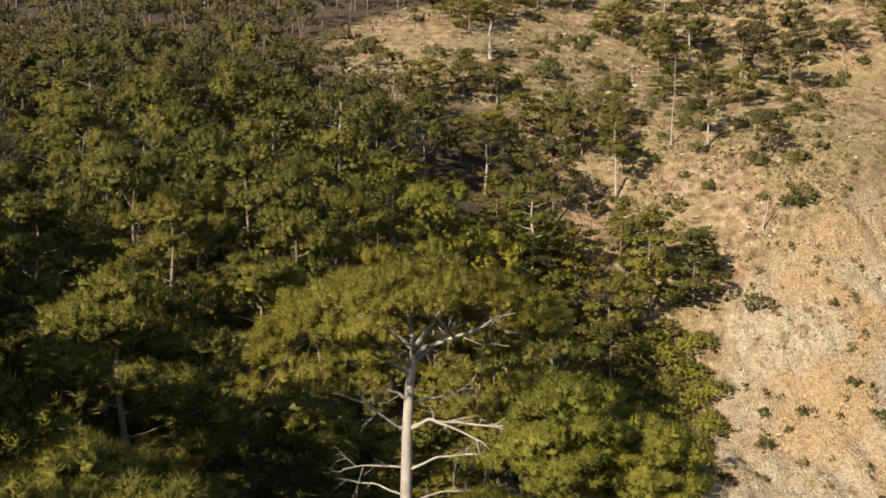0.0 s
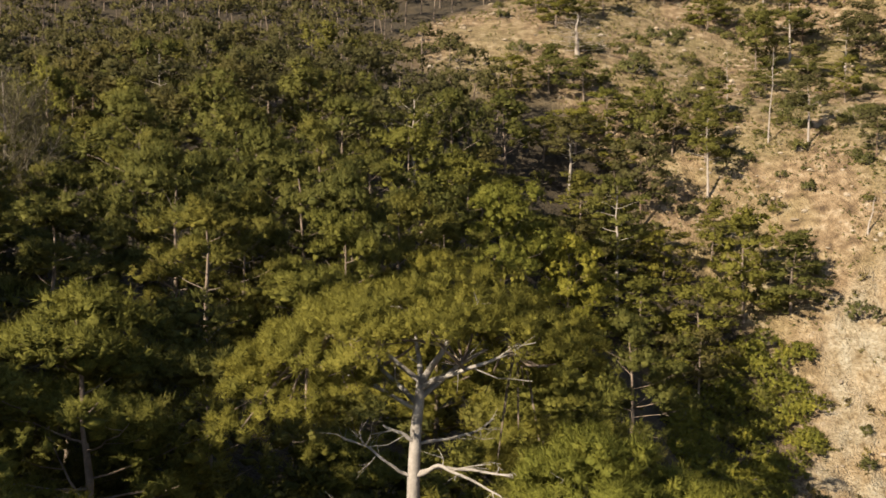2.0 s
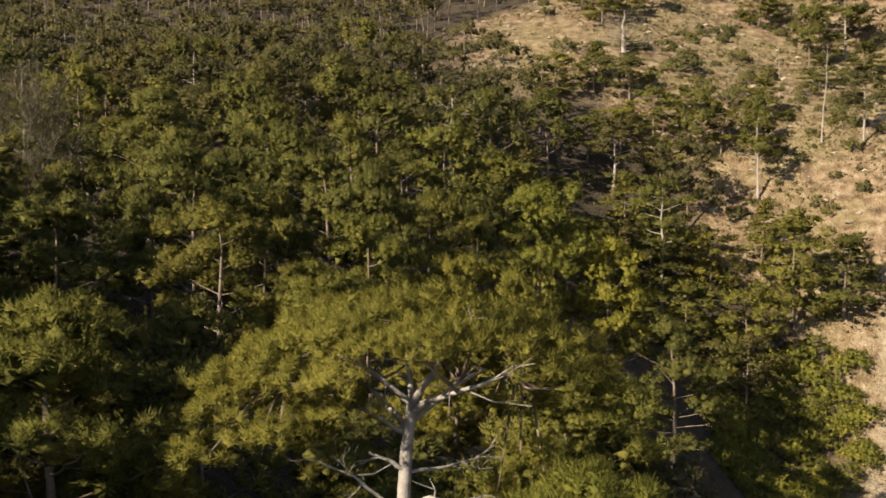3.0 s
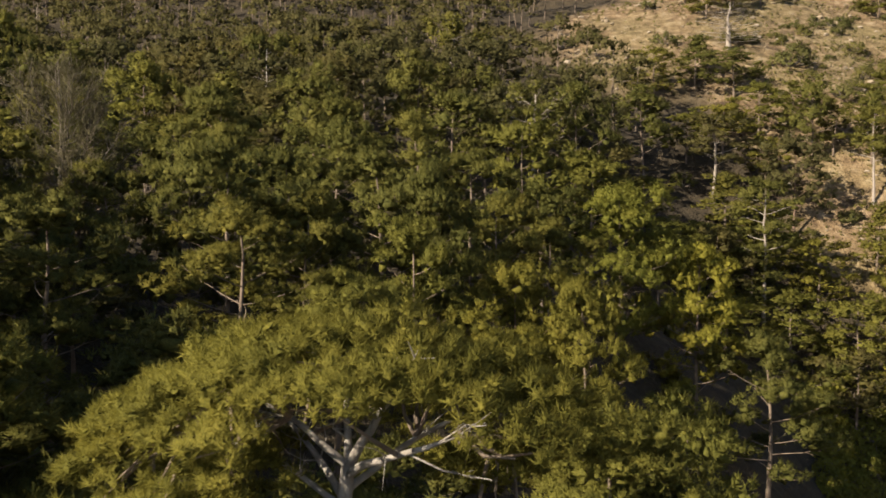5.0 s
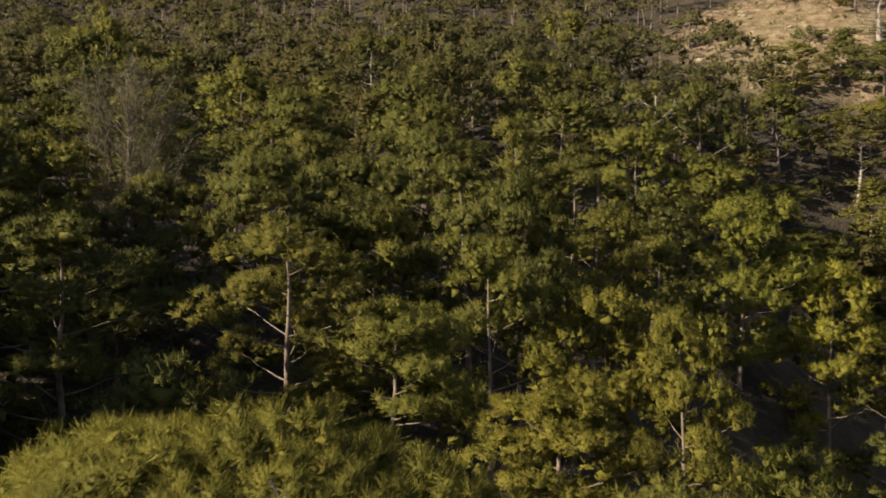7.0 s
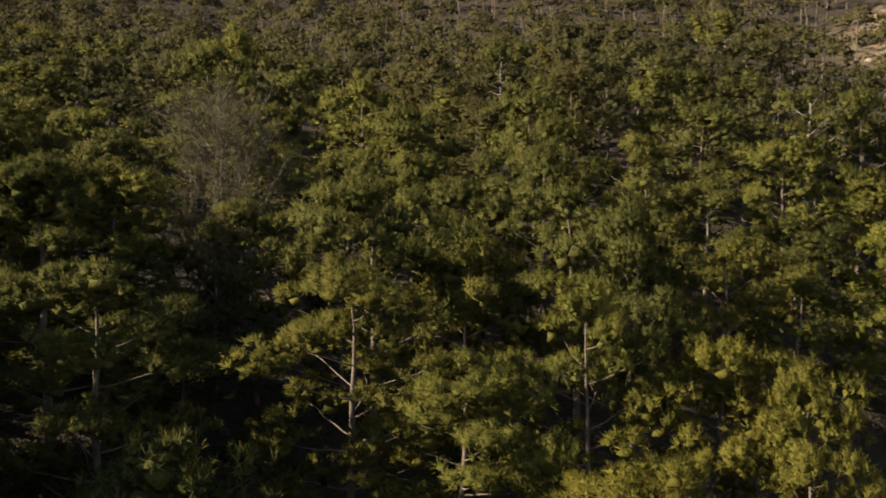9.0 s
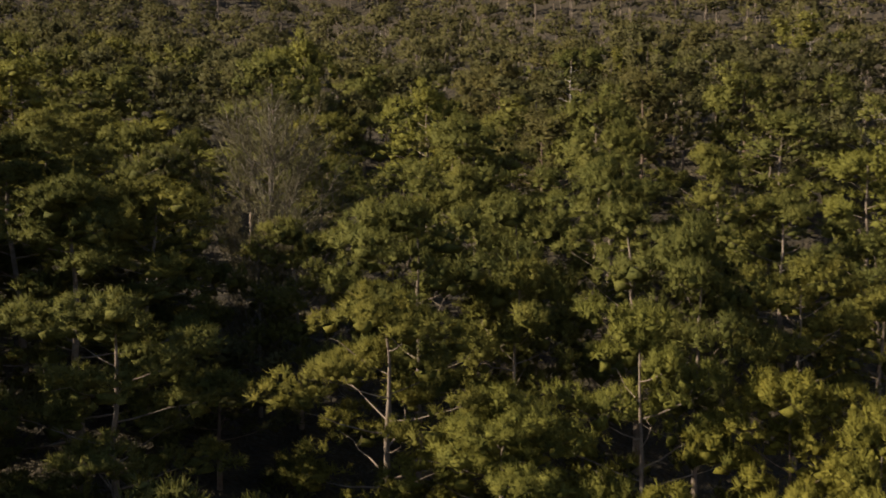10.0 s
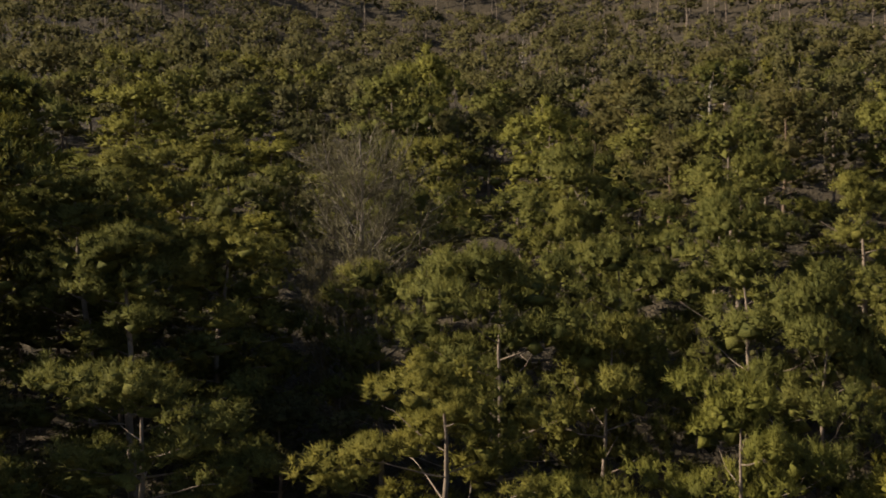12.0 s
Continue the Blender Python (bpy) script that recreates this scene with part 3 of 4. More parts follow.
def plant(kind, x, y, top=None, r=None, name="pine_tree", label="", category="tree", group="", turn=0.0, z=None, lean=0.0):
    """Stands one tree of a kind on the ground, with its own height and crown radius; alike trees share their meshes."""
    parts, tall, reach = kind
    z = float(ground_z(x, y)) - 0.15 if z is None else z
    tall_now = (top - z - 0.4) if top else tall
    w = (r * 1.08 if r and top else r or reach * tall_now / tall) / reach
    s = w if r and not top and category == "shrub" else tall_now / tall
    root = new(name)
    root.empty_display_size = 0.5
    root.matrix_basis = Matrix.LocRotScale((x, y, z), Euler((lean, 0, turn)), (w, w, s))
    for pname, me in parts:
        child = new(pname, me)
        child.parent = root
    return tagged(root, label, category, group)


# kinds, built once each
UMBRELLA = umbrella_parts(11)
SLOPES = [pine_parts(25 + k, 9, 3.0, (0.22, 0.29, 0.18, 0.2)[k], 16, ("round", "flat", "round", "round")[k], 0.90, 14, 0.29, 36, 0.030, 0.24, (NEEDLES, YELLOW, NEEDLES, YELLOW)[k], (BARK, REDBARK, BARK, BARK)[k], 2) for k in range(4)]
MID = [pine_parts(30 + k, 9, 3.1, 0.30 + 0.03 * k, 13, ("round", "flat", "flat", "round")[k], 1.02, 9, 0.38, 21, 0.052, 0.31, (NEEDLES, NEEDLES, OLIVE, YELLOW)[k], (BARK, BARK, REDBARK, BARK)[k], 2, sides=4, flat=0.5) for k in range(4)]
FAR = [pine_parts(40 + k, 9, 3.2, 0.34, 9, ("flat", "flat", "round", "flat")[k], 1.22, 8, 0.45, 15, 0.085, 0.38, (NEEDLES, OLIVE, OLIVE, OLIVE)[k], BARK, 2, sides=3, flat=0.45) for k in range(4)]
SPARSE = [pine_parts(50 + k, 10, 2.4, 0.45, 11, ("flat", "round")[k], 0.8, 9, 0.32, 15, 0.06, 0.28, (OLIVE, NEEDLES)[k], DEADWOOD, 3, bare=0.2, sides=4, flat=0.4) for k in range(2)]
DENSE = [pine_parts(82 + k, 9, 3.1, (0.08, 0.14)[k], 17, ("cone", "round")[k], 1.02, 9, 0.37, 18, 0.06, 0.31, (NEEDLES, YELLOW)[k], BARK, 2, sides=4, flat=0.42) for k in range(2)]
BAREFORK = pine_parts(60, 10, 3.2, 0.5, 16, "flat", 0.7, 8, 0.3, 12, 0.05, 0.24, NEEDLES, DEADWOOD, 6, bare=0.6, thick=1.3)
DEAD = pine_parts(61, 9, 2.2, 0.15, 34, "round", wood=DEADWOOD, subs=7, bare=1.0, thick=1.4)
TWIGGY = feathery_parts(62)
SNAG = pine_parts(63, 11, 1.3, 0.55, 9, "round", wood=DEADWOOD, subs=2, bare=1.0, thick=0.75, split=True)
BUSH = [shrub_parts(70 + k, (1.35, 1.0)[k], (1.3, 1.4)[k], 40, 0.36, 18) for k in range(2)]
THICKET = [shrub_parts(72 + k, 2.0, 2.3, 60, 0.45, 18, (LIME, NEEDLES, SHRUB)[k]) for k in range(3)]
TUFT = shrub_parts(75, 0.5, 0.5, 6, 0.22, 6, DRYLEAF)

pine_label = {"near": "broad green pine with rounded needle tufts and grey bark", "mid": "olive green pine in a dense hillside forest",
              "far": "distant pine crown in the hillside forest", "yellow": "sunlit yellow-green pine with a dense rounded crown"}
stand = random.Random(4)
TAKEN = []


def stand_tree(kinds, x, y, top, r, label, group="pines of the forest", name="pine_tree"):
    kind = kinds[len(TAKEN) % len(kinds)] if isinstance(kinds, list) else kinds
    TAKEN.append((x, y))
    return plant(kind, x, y, top, r, name, label, "pine tree", group, stand.uniform(0, 6.28))


# the umbrella pine in the foreground and the trees close round it
plant(UMBRELLA, -0.85, 27.2, None, 4.3, "umbrella_pine", "flat-topped umbrella pine with pale forked limbs and grey trunk", "pine tree", z=15.8)
TAKEN.append((-0.9, 27.2))
CLOSE = [
    (2.7, 22.1, 26.1, 1.1), (4.6, 22.6, 25.2, 1.0), (0.9, 21.6, 23.9, 0.8), (-3.9, 12.2, 27.2, 1.6), (-8.4, 26.3, 27.6, 2.6), (-7.0, 20.5, 25.0, 2.2), (-11.5, 32.0, 26.0, 2.6),
    (-16.6, 42.2, 29.2, 3.2), (-22.4, 45.0, 32.4, 3.5), (-27.7, 46.4, 34.2, 2.6), (-31.5, 49.6, 35.0, 2.7), (-25.0, 49.6, 32.2, 2.4),
    (-13.2, 49.3, 28.8, 3.0), (-8.9, 48.6, 26.5, 2.3), (-2.5, 47.0, 24.8, 2.4), (1.6, 41.5, 23.3, 2.0), (-5.0, 37.0, 21.5, 2.4),
]
for x, y, top, r in CLOSE:
    tall = top - float(ground_z(x, y)) + 0.15
    form = "cone" if -23 < x < -20 else "round"
    near = y < 24
    leaf_size = (min(0.7, 0.48 * r), 20, min(0.2, 0.19 * r), 54, 0.015, 0.16) if near else (0.88, 17, 0.25, 45, 0.023, 0.20)
    own = pine_parts(200 + len(TAKEN), tall, r, max(0.12, 1 - 2.5 * r / tall), 17, form, *leaf_size, LIME if 20 < y < 23 and x > 0 else YELLOW if near or x > -10 else NEEDLES, PALEBARK if near and x > 0 else BARK, 2, split=True, snags=5 if near and x > 0 else 0)
    stand_tree(own, x, y, top, r, pine_label["near"], "pines near the ridge")
SLOPE = [
    (-16.8, 55.9, 31.4, 3.2), (-22.5, 55.4, 30.6, 2.3), (-20.0, 58.0, 30.8, 2.0), (-13.8, 57.6, 29.2, 2.3), (-12.0, 64.7, 31.2, 3.4),
    (-16.3, 62.5, 31.4, 2.8), (-9.2, 64.2, 30.2, 2.4), (-8.0, 56.7, 27.9, 2.6), (-4.2, 59.6, 26.1, 2.6), (-0.4, 57.6, 25.0, 2.4),
    (-32.0, 55.4, 34.6, 2.6), (3.4, 61.0, 19.6, 2.6), (-7.5, 71.5, 28.7, 2.6), (-4.8, 75.6, 27.2, 2.6), (-16.5, 69.0, 33.0, 2.8),
    (-21.8, 67.0, 32.8, 2.5), (-24.6, 70.8, 35.3, 3.0), (-10.4, 78.6, 31.4, 3.0), (-20.0, 77.8, 35.0, 3.0), (-14.4, 80.0, 34.0, 3.0),
    (-6.0, 80.6, 29.4, 2.6), (8.9, 83.2, 19.6, 3.5), (-28.7, 63.5, 33.2, 2.6),
]
for x, y, top, r in SLOPE:
    stand_tree(SLOPES[1::2] if x > -10 and y < 64 else SLOPES[::2], x, y, top, r, pine_label["near"], "pines of the near slope")
UPPER = [
    (-22.5, 81.6, 37.6, 3.0), (-27.0, 82.2, 36.6, 3.0), (-37.0, 83.5, 38.2, 3.0), (-37.0, 73.5, 36.2, 2.8), (-31.6, 86.0, 37.5, 3.0),
    (-24.0, 90.6, 39.6, 3.0), (-9.0, 89.6, 33.9, 3.2), (-15.0, 92.0, 36.4, 3.2), (-19.0, 95.2, 39.7, 3.0), (-38.4, 95.0, 41.4, 3.0),
    (-4.8, 100.2, 31.3, 3.0), (-6.7, 103.5, 37.9, 2.8), (-15.8, 105.0, 39.6, 3.0), (-22.4, 106.2, 41.9, 3.0), (-57.5, 64.5, 40.0, 3.0),
    (-57.8, 71.0, 39.9, 3.0), (-60.6, 75.0, 40.6, 3.0), (-54.9, 83.1, 41.4, 3.0), (-53.2, 88.2, 43.2, 3.0), (-47.0, 78.8, 41.0, 3.0),
    (-48.5, 90.0, 41.0, 3.0),
]
for x, y, top, r in UPPER:
    stand_tree(MID, x, y, top, r, pine_label["mid"], "pines of the upper forest")
# the two dense yellow-green crowns at the forest's edge
GOLD = pine_parts(80, 9, 3.4, 0.10, 22, "round", 0.95, 14, 0.30, 33, 0.032, 0.24, LIME, BARK, 2)
for x, y, top, r in ((-1.2, 84.6, 29.3, 3.5), (4.1, 86.2, 25.2, 3.5)):
    stand_tree(GOLD, x, y, top, r, pine_label["yellow"], "pines of the near slope")
# sparse pines with bare trunks on the open slope
OPEN = [
    (-2.2, 127.0, 39.4, 3.4), (5.3, 129.0, 37.0, 3.2), (13.6, 127.5, 34.4, 3.4), (22.0, 131.5, 37.4, 2.6), (16.0, 136.0, 41.0, 2.4),
    (35.0, 137.0, 42.5, 2.4), (42.0, 133.0, 38.0, 2.0),
    (10.2, 116.5, 29.8, 3.0), (33.0, 160.0, 54.0, 2.6), (45.0, 158.0, 52.0, 3.0), (52.0, 156.0, 50.5, 3.2), (39.0, 165.0, 57.0, 2.8),
]
for x, y, top, r in OPEN:
    stand_tree([MID[1], SPARSE[0], MID[2], SPARSE[1]], x, y, top, r, "open-grown pine with a bare trunk on the stony slope", "pines of the stony slope")
# dense trees between the forest and the rock face
EDGE = [
    (4.0, 119.5, 27.0, 3.4), (9.0, 117.0, 25.0, 3.4), (12.5, 112.5, 21.0, 3.0), (18.3, 113.0, 20.2, 3.6), 
    (24.0, 118.5, 27.6, 3.8), (29.0, 119.0, 25.6, 3.8), (15.5, 120.0, 25.5, 2.8), (6.5, 108.0, 20.5, 3.2), 
    (1.0, 112.0, 27.5, 3.2), (6.5, 124.0, 32.0, 3.0), (-1.5, 118.5, 31.5, 3.0), (0.5, 105.5, 27.0, 3.0), (10.5, 122.5, 29.0, 2.8), (21.5, 124.5, 29.0, 2.6),
]
for x, y, top, r in EDGE:
    stand_tree([DENSE[1], DENSE[0], DENSE[1], MID[3]], x, y, top - 1.8, r, "dense olive-green pine at the edge of the rock face", "pines at the rock face")
# trees added beside and behind the way, mostly unseen, to shade its left
SHADE_TREES = [
    (-14.0, 13.0, 33.0, 3.2), (-17.0, 21.0, 33.0, 3.0), (-20.0, 29.0, 34.0, 3.0), (-25.0, 36.0, 34.8, 3.0), (-30.0, 41.0, 39.0, 3.4), (-34.0, 42.5, 39.8, 3.2), (-36.5, 45.5, 40.5, 3.2), (-39.5, 47.5, 41.5, 3.2), (-27.5, 38.5, 36.8, 3.0), (-17.0, 31.5, 33.5, 3.0), (-19.5, 33.8, 34.5, 3.0),
    (-26.0, 31.0, 38.0, 3.4), (-31.0, 27.0, 39.0, 3.4), (-36.0, 36.0, 40.0, 3.4), (-12.0, 8.0, 33.0, 3.0), (-22.0, 15.0, 37.0, 3.4),
    (-16.5, 26.5, 33.5, 3.0), (-22.0, 26.0, 36.0, 3.2), (-13.5, 18.5, 32.5, 2.8),
    (-11.0, 5.0, 28.5, 2.6), (-24.0, 22.0, 34.0, 3.0), (-31.0, 32.0, 36.0, 3.0), (-38.5, 41.0, 39.5, 3.4), (-18.0, 8.0, 32.0, 3.0),
    (-9.5, 9.0, 31.0, 2.6), (-9.6, 14.5, 29.5, 2.1), (-14.5, 32.5, 27.5, 2.6), (-12.0, 24.0, 27.5, 2.4), (-20.5, 37.5, 30.5, 2.6), (-23.5, 40.5, 31.0, 2.6), (-14.0, 37.5, 26.0, 2.4),
]
for x, y, top, r in SHADE_TREES:
    stand_tree([DENSE[1], MID[0], FAR[2]], x, y, top - (3.0 if y > 36.5 or x < -20 and y > 26 else 1.2), r, pine_label["mid"], "pines beside the way")
# low trees in the shade under the umbrella pine
for x, y, top, r in ((-4.0, 31.0, 21.5, 2.2), (1.6, 30.5, 20.5, 2.2), (-1.5, 33.5, 20.5, 2.4), (-7.0, 30.0, 22.5, 2.2), (4.6, 29.0, 20.0, 2.2), (5.5, 34.0, 18.5, 2.4), (-1.5, 39.5, 20.5, 2.6), (-4.6, 42.0, 22.0, 2.4), (0.6, 45.5, 22.0, 2.4), (4.6, 44.5, 20.5, 2.4), (4.0, 51.5, 21.0, 2.4), (-7.5, 33.5, 25.0, 2.4), (-10.6, 38.5, 26.0, 2.4),
                     (-31.9, 55.0, 29.5, 2.6), (-35.5, 52.5, 31.0, 2.6), (-27.0, 51.2, 27.8, 2.4), (-30.5, 45.0, 29.0, 2.4), (-33.5, 47.8, 30.0, 2.4), (-36.5, 59.5, 32.0, 2.6), (-24.2, 50.6, 27.4, 2.2), (-29.2, 48.2, 28.5, 2.2), (-20.5, 49.2, 26.8, 2.2), (-38.5, 48.5, 32.0, 2.6)):
    stand_tree(MID, x, y, top, r, "small green pine in the shade of taller pines", "pines near the ridge")
# dead and bare trees
plant(BAREFORK, -10.1, 101.8, 38.6, 3.4, "half_dead_pine", "half-dead pine with pale bare forked limbs", "dead tree", turn=0.5)
plant(DEAD, 7.0, 154.6, 53.0, 3.6, "dead_tree", "dead grey tree with a mass of fine bare twigs", "dead tree")
plant(TWIGGY, -27.2, 58.4, 36.8, 3.6, "bare_tree", "leafless grey-brown tree with fine upright twigs", "bare tree", turn=1.0)
plant(TWIGGY, -24.0, 54.6, 31.5, 1.8, "bare_tree", "low leafless grey-brown tree beside a taller one", "bare tree", turn=3.0)
for x, y, top, r, lean in ((30.4, 138.3, 46.5, 1.6, 0.0), (27.3, 150.0, 47.5, 1.0, 0.1), (-80.5, 131.0, 53.0, 1.6, -0.06), (-32.2, 95.6, 41.6, 2.0, 0.0), (-24.3, 128.0, 49.0, 1.6, 0.0), (38.5, 124.0, 27.7, 2.0, 0.0), (-102.0, 119.2, 50.5, 1.5, 0.05)):
    plant(SNAG, x, y, top, 0.6 * r, "dead_pine", "tall dead pine trunk with a few bare branches", "dead tree", "dead pines on the hillside", stand.uniform(0, 6), lean=lean)
    TAKEN.append((x, y))
TAKEN += [(-10.1, 101.8), (-27.2, 58.4), (-24, 54.6)]

# the rest of the forest
fill = random.Random(9)
spots, cells = [], {}
for x, y in TAKEN:
    cells.setdefault((int(x // 8), int(y // 8)), []).append((x, y))
for _ in range(32000):
    x, y = fill.uniform(-210, 22), fill.uniform(34, 232)
    away = math.hypot(x - 5, y - 20)
    if away < 34 or away > 212 or math.atan2(5 - x, y - 12) > 1.32:
        continue
    if x > -1 and y < 108 or (x > -8 and y < 72) or ((x + 6.5) / 10.5) ** 2 + ((y - 158) / 13.5) ** 2 < 1 or (x > -3.5 and y > 117):
        continue
    if float(bareness(np.float64(x), np.float64(y))) > 0.35:
        continue
    gap = 5.0 if away < 78 else 4.6 if away < 100 else 4.5
    i, j = int(x // 8), int(y // 8)
    if all((x - p) ** 2 + (y - q) ** 2 > gap * gap for a in (i - 1, i, i + 1) for b in (j - 1, j, j + 1) for p, q in cells.get((a, b), ())):
        spots.append((x, y))
        cells.setdefault((i, j), []).append((x, y))
spots.sort(key=lambda p: math.hypot(p[0] - 5, p[1] - 20))
crowd_leaf, crowd_wood = Bits(), Bits()
for k, (x, y) in enumerate(spots):
    away = math.hypot(x - 5, y - 20)
    g = float(ground_z(x, y))
    tall = fill.uniform(4.5, 6.8) if away < 78 else fill.uniform(7.0, 10.5)
    r = fill.uniform(2.3, 3.2)
    if k < 130:
        kinds = MID if away < 78 else FAR
        plant(kinds[k % 4], x, y, g + tall, r, "pine_tree", pine_label["mid" if away < 78 else "far"], "pine tree", "pines of the hillside forest", fill.uniform(0, 6.28))
        continue
    rng = np.random.default_rng(1000 + k)
    tube(crowd_wood, [(x, y, g - 0.3), (x + rng.normal(0, 0.2), y, g + tall * 0.5), (x + rng.normal(0, 0.3), y, g + tall * 0.9)], [0.10, 0.08, 0.03], 4)
    many = 9
    u, a = np.arange(many) / many, 2.39996 * np.arange(many) + rng.uniform(0, 6.28) + rng.normal(0, 0.3, many)
    spot = np.column_stack([x + 0.8 * r * np.sqrt(u) * np.cos(a), y + 0.8 * r * np.sqrt(u) * np.sin(a), g + tall * (0.93 - 0.22 * u - 0.16 * rng.random(many))])
    boughs(crowd_leaf, rng, spot, 1.45 * rng.uniform(0.7, 1.2, many), 7, 0.56, 9, 0.14, 0.46, 0.5, False)
crowd_trunks = crowd_wood.mesh("far_forest", BARK, True)
far_forest = tagged(new("far_forest"), "pine forest covering the far hillside", "forest", kind="stuff")
for part_name, me in (("trunk_stand", crowd_trunks), ("canopy", crowd_leaf.mesh("canopy", OLIVE, True))):
    new(part_name, me).parent = far_forest

# shrubs
ROUND = [
    (20.7, 167.6, 1.2), (14.6, 153.5, 3.6), (-1.2, 155.2, 2.4), (-11.8, 156.3, 2.6), (-14.5, 154.5, 2.2), (24.0, 154.4, 2.0), (20.6, 148.1, 2.6),
    (23.6, 162.0, 2.2), (22.0, 150.5, 2.0), (42.3, 142.4, 2.4), (38.0, 157.5, 2.4), (48.2, 144.0, 1.6), (51.4, 159.0, 1.3), (49.2, 134.6, 1.2),
    (46.1, 133.0, 1.5), (33.8, 136.1, 1.6), (40.6, 132.4, 1.4), (44.3, 116.2, 0.9),
    (44.1, 109.5, 1.1), (38.3, 108.3, 0.9), (34.1, 108.3, 0.9), (46.1, 106.8, 0.9), (36.5, 107.2, 0.7), (33.6, 105.6, 1.2), (28.1, 100.4, 1.2),
    (36.3, 117.3, 2.5), (44.2, 127.0, 2.6), (52.0, 131.0, 0.7), (31.2, 152.7, 2.6), (27.0, 157.4, 1.8), (4.0, 152.0, 1.6), (36.5, 150.0, 1.8),
]
for x, y, r in ROUND:
    plant(THICKET[2] if r > 1.9 else BUSH[0], x, y, None, r, "shrub", "rounded dark green shrub on the stony slope", "shrub", "shrubs of the stony slope", fill.uniform(0, 6))
SLOPE_TREES = [
    (2.9, 146.2, 7.0, 3.0), (7.6, 145.6, 6.5, 3.0), (-2.0, 143.0, 6.5, 3.0), (4.0, 162.6, 6.5, 3.0), (7.7, 166.7, 6.5, 2.8), (11.6, 170.8, 6.0, 3.0), (1.0, 169.0, 7.0, 2.6),
    (10.3, 139.2, 7.0, 3.0), (22.4, 136.5, 8.5, 2.4), (18.5, 138.0, 6.5, 2.8), (24.5, 143.5, 6.0, 2.6), (43.1, 150.6, 6.5, 2.4), (40.4, 160.0, 5.0, 2.6), (36.0, 162.0, 5.0, 2.4),
    (28.0, 173.0, 5.5, 3.0), (30.0, 176.0, 6.0, 2.6), (33.5, 155.0, 5.0, 2.4), (48.5, 145.5, 4.0, 1.6), (14.5, 144.0, 4.5, 2.0), (16.0, 178.0, 6.5, 2.8), (22.0, 180.0, 6.5, 2.8),
]
for x, y, tall, r in SLOPE_TREES:
    stand_tree([DENSE[1], DENSE[1], DENSE[0], MID[1]], x, y, float(ground_z(x, y)) + tall, r, "olive green pine on the stony slope", "pines of the stony slope")
for _ in range(900):
    x, y = fill.uniform(-3, 76), fill.uniform(122, 188)
    strip = y > 164 and x > 36
    if not (strip or (x < 24 and y < 141) or (y > 176)) or float(rockiness(np.float64(x), np.float64(y))) > 0.2 or x > 19 and y < 141:
        continue
    if all((x - a) ** 2 + (y - b) ** 2 > 24 for a, b in TAKEN):
        stand_tree([MID[2], FAR[1], MID[0], SPARSE[0]] if strip else [DENSE[1], MID[3], DENSE[0]], x, y, float(ground_z(x, y)) + fill.uniform(5.0, 8.0), fill.uniform(2.2, 3.0), "olive green pine on the stony slope", "pines of the stony slope")
for _ in range(330):
    x, y = fill.uniform(-6, 66), fill.uniform(112, 182)
    if float(lumps(x, y, 9.0, 21)) < -0.35:
        continue
    b, k = float(bareness(np.float64(x), np.float64(y))), float(rockiness(np.float64(x), np.float64(y)))
    if b > 0.4 and k < 0.4:
        plant(BUSH[fill.randrange(2)], x, y, None, fill.uniform(0.4, 1.7), "shrub", "low olive shrub on the stony slope", "shrub", "shrubs of the stony slope", fill.uniform(0, 6))
for _ in range(24):
    x, y = fill.uniform(-27, -5), fill.uniform(31, 53)
    plant(BUSH[fill.randrange(2)], x, y, None, fill.uniform(1.1, 1.9), "shrub", "low dark shrub in the shade under the pines", "shrub", "shrubs under the pines", fill.uniform(0, 6))
for _ in range(190):
    x, y = fill.uniform(14, 30), fill.uniform(95, 117)
    if float(rockiness(np.float64(x), np.float64(y))) < 0.3:
        plant(THICKET[0 if fill.random() < 0.9 else 1], x, y, None, fill.uniform(1.5, 2.4), "bush", "dense green shrub at the foot of the rock face", "shrub", "shrubs of the ravine", fill.uniform(0, 6))
for _ in range(120):
    x, y = fill.uniform(2, 33), fill.uniform(106, 131)
    if float(rockiness(np.float64(x), np.float64(y))) < 0.2 and float(lumps(x, y, 6.0, 23)) > -0.35:
        plant(THICKET[1], x, y, None, fill.uniform(1.0, 2.3), "bush", "dense green shrub among the pines of the slope", "shrub", "shrubs of the ravine", fill.uniform(0, 6))
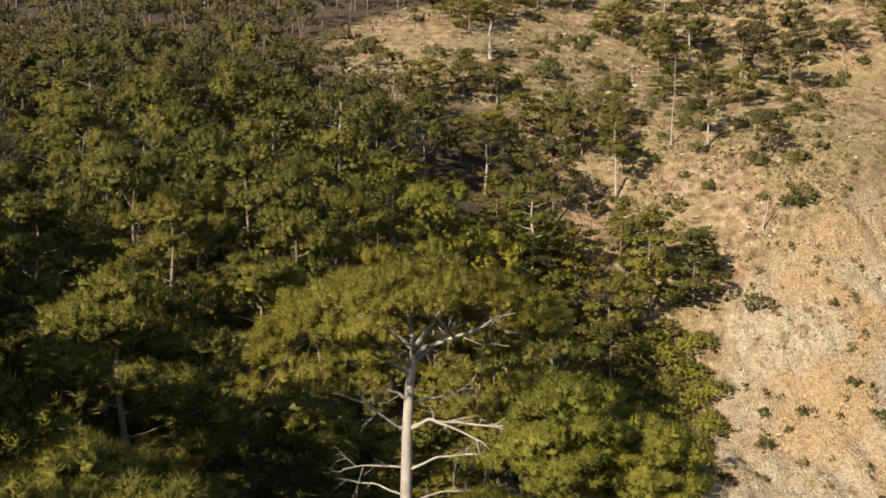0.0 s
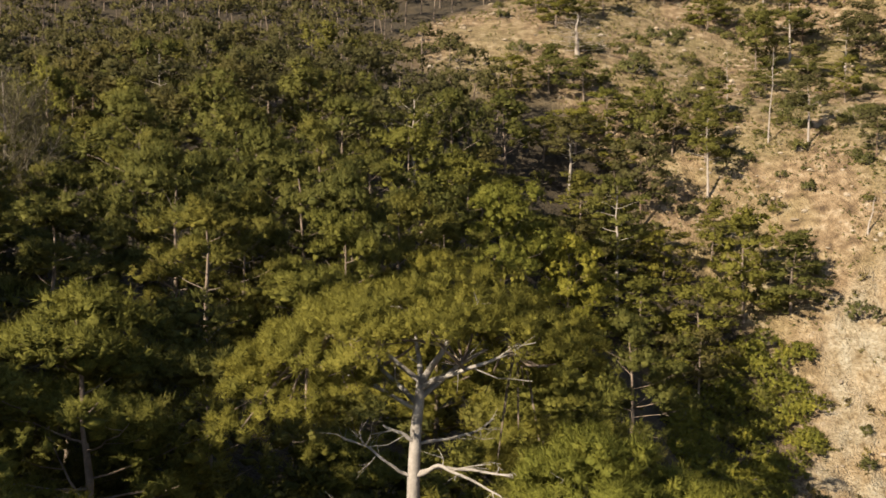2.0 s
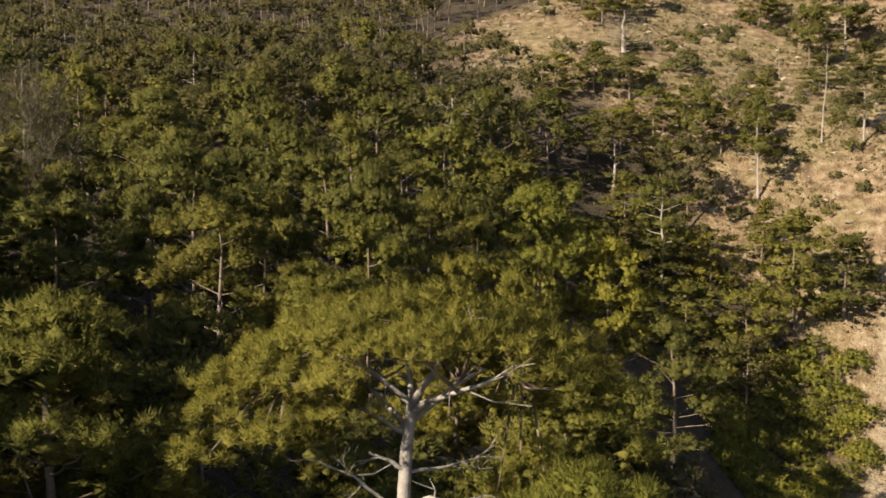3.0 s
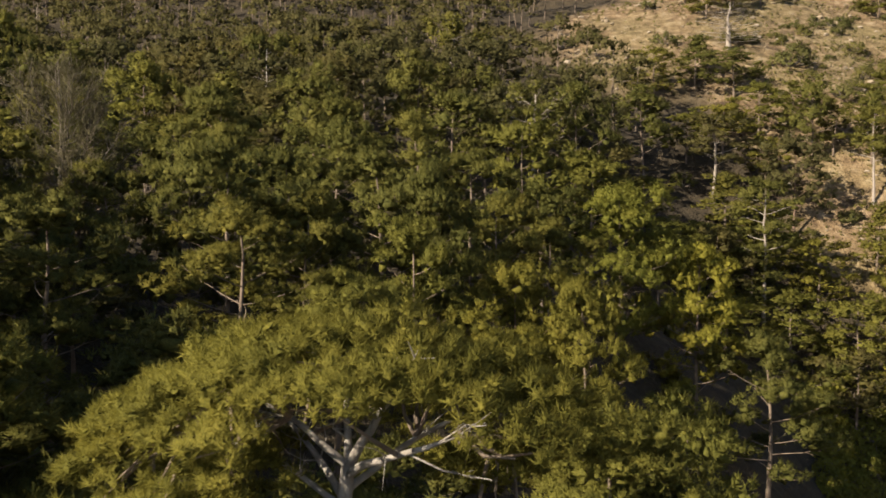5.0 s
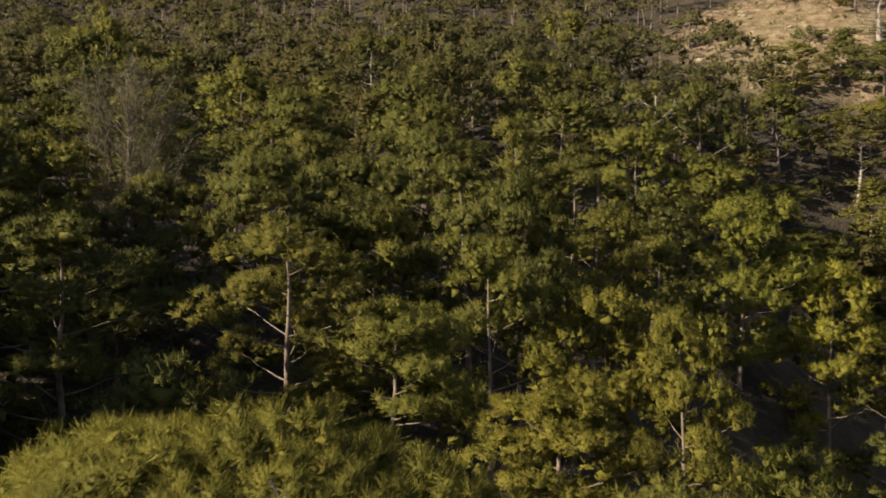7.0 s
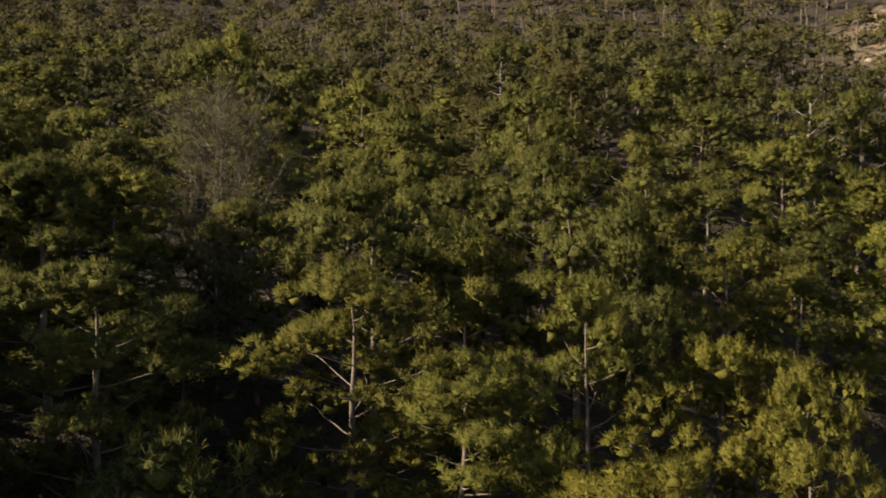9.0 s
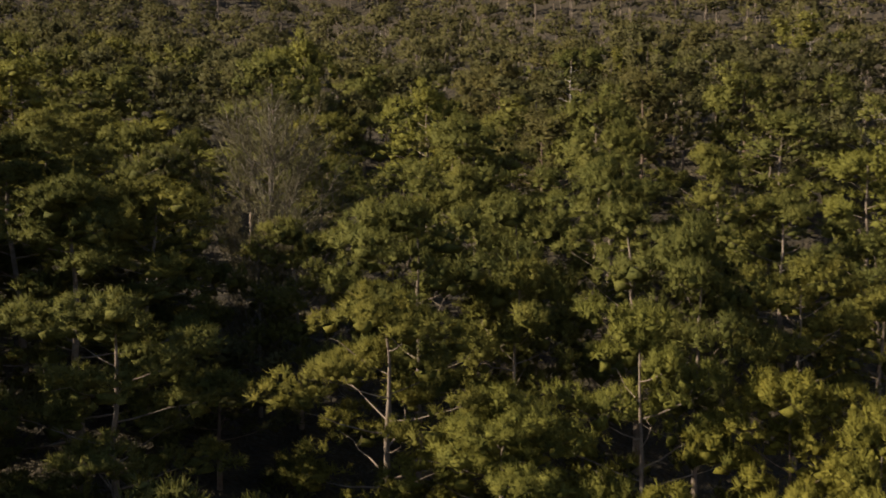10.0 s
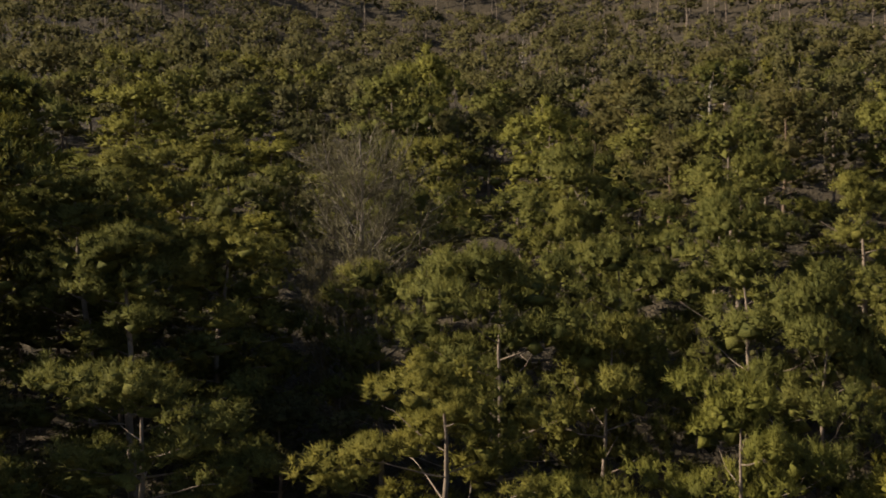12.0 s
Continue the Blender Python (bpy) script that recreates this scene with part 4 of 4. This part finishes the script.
for _ in range(210):
    x, y = fill.uniform(24, 62), fill.uniform(98, 134)
    if float(rockiness(np.float64(x), np.float64(y))) > 0.5:
        plant(TUFT, x, y, None, fill.uniform(0.25, 0.85), "dry_tuft", "small dry olive tuft on pale rock", "shrub", "tufts on the rock face", fill.uniform(0, 6))

# low scrub and dry grass between the shrubs
rng = np.random.default_rng(12)
for leaves, amount, seed, word in ((SHRUB, 2600, 31, "low green scrub dotted over the stony slope"), (DRYLEAF, 2600, 32, "dry yellowish grass tufts over the stony slope")):
    scrub = Bits()
    for _ in range(amount):
        x, y = rng.uniform(-14, 66), rng.uniform(112, 182)
        if bareness(x, y) < 0.4 or rockiness(x, y) > 0.25 and rng.random() < 0.8 or lumps(x, y, 5.0, seed) < -0.1 + 0.4 * rng.random():
            continue
        z = float(ground_z(x, y))
        many, wide = rng.integers(2, 6), rng.uniform(0.35, 1.0)
        spot = np.column_stack([x + rng.normal(0, wide, many), y + rng.normal(0, wide, many), np.full(many, z + 0.12 * wide)])
        spot[:, 2] = ground_z(spot[:, 0], spot[:, 1]) + 0.15 * wide
        puffs(scrub, rng, spot, wide * rng.uniform(0.4, 0.8, many), np.tile([0, 0, 0.6], (many, 1)), 6, 0.07, 0.25, 0.7)
    tagged(new("scrub" if leaves is SHRUB else "dry_grass", scrub.mesh("scrub", leaves, True)), word, "scrub" if leaves is SHRUB else "grass", kind="stuff")

# loose stones
rng = np.random.default_rng(3)
stones = Bits()
for _ in range(5200):
    x, y = rng.uniform(-22, 62), rng.uniform(92, 182)
    if bareness(x, y) < 0.5:
        continue
    s = 0.07 + 0.5 * rng.random() ** 10
    v = ICO * rng.uniform(0.6, 1.2, (12, 1)) * np.array([s, s * rng.uniform(0.6, 1), s * rng.uniform(0.4, 0.8)])
    a = rng.uniform(0, 6.28)
    v = v @ np.array([[math.cos(a), -math.sin(a), 0], [math.sin(a), math.cos(a), 0], [0, 0, 1]]) + [x, y, float(ground_z(x, y)) + 0.1 * s]
    stones.add(v, tri=ICO_F)
tagged(new("loose_stones", stones.mesh("loose_stones", STONE)), "pale loose stones strewn over the dry slope", "stones", kind="stuff")
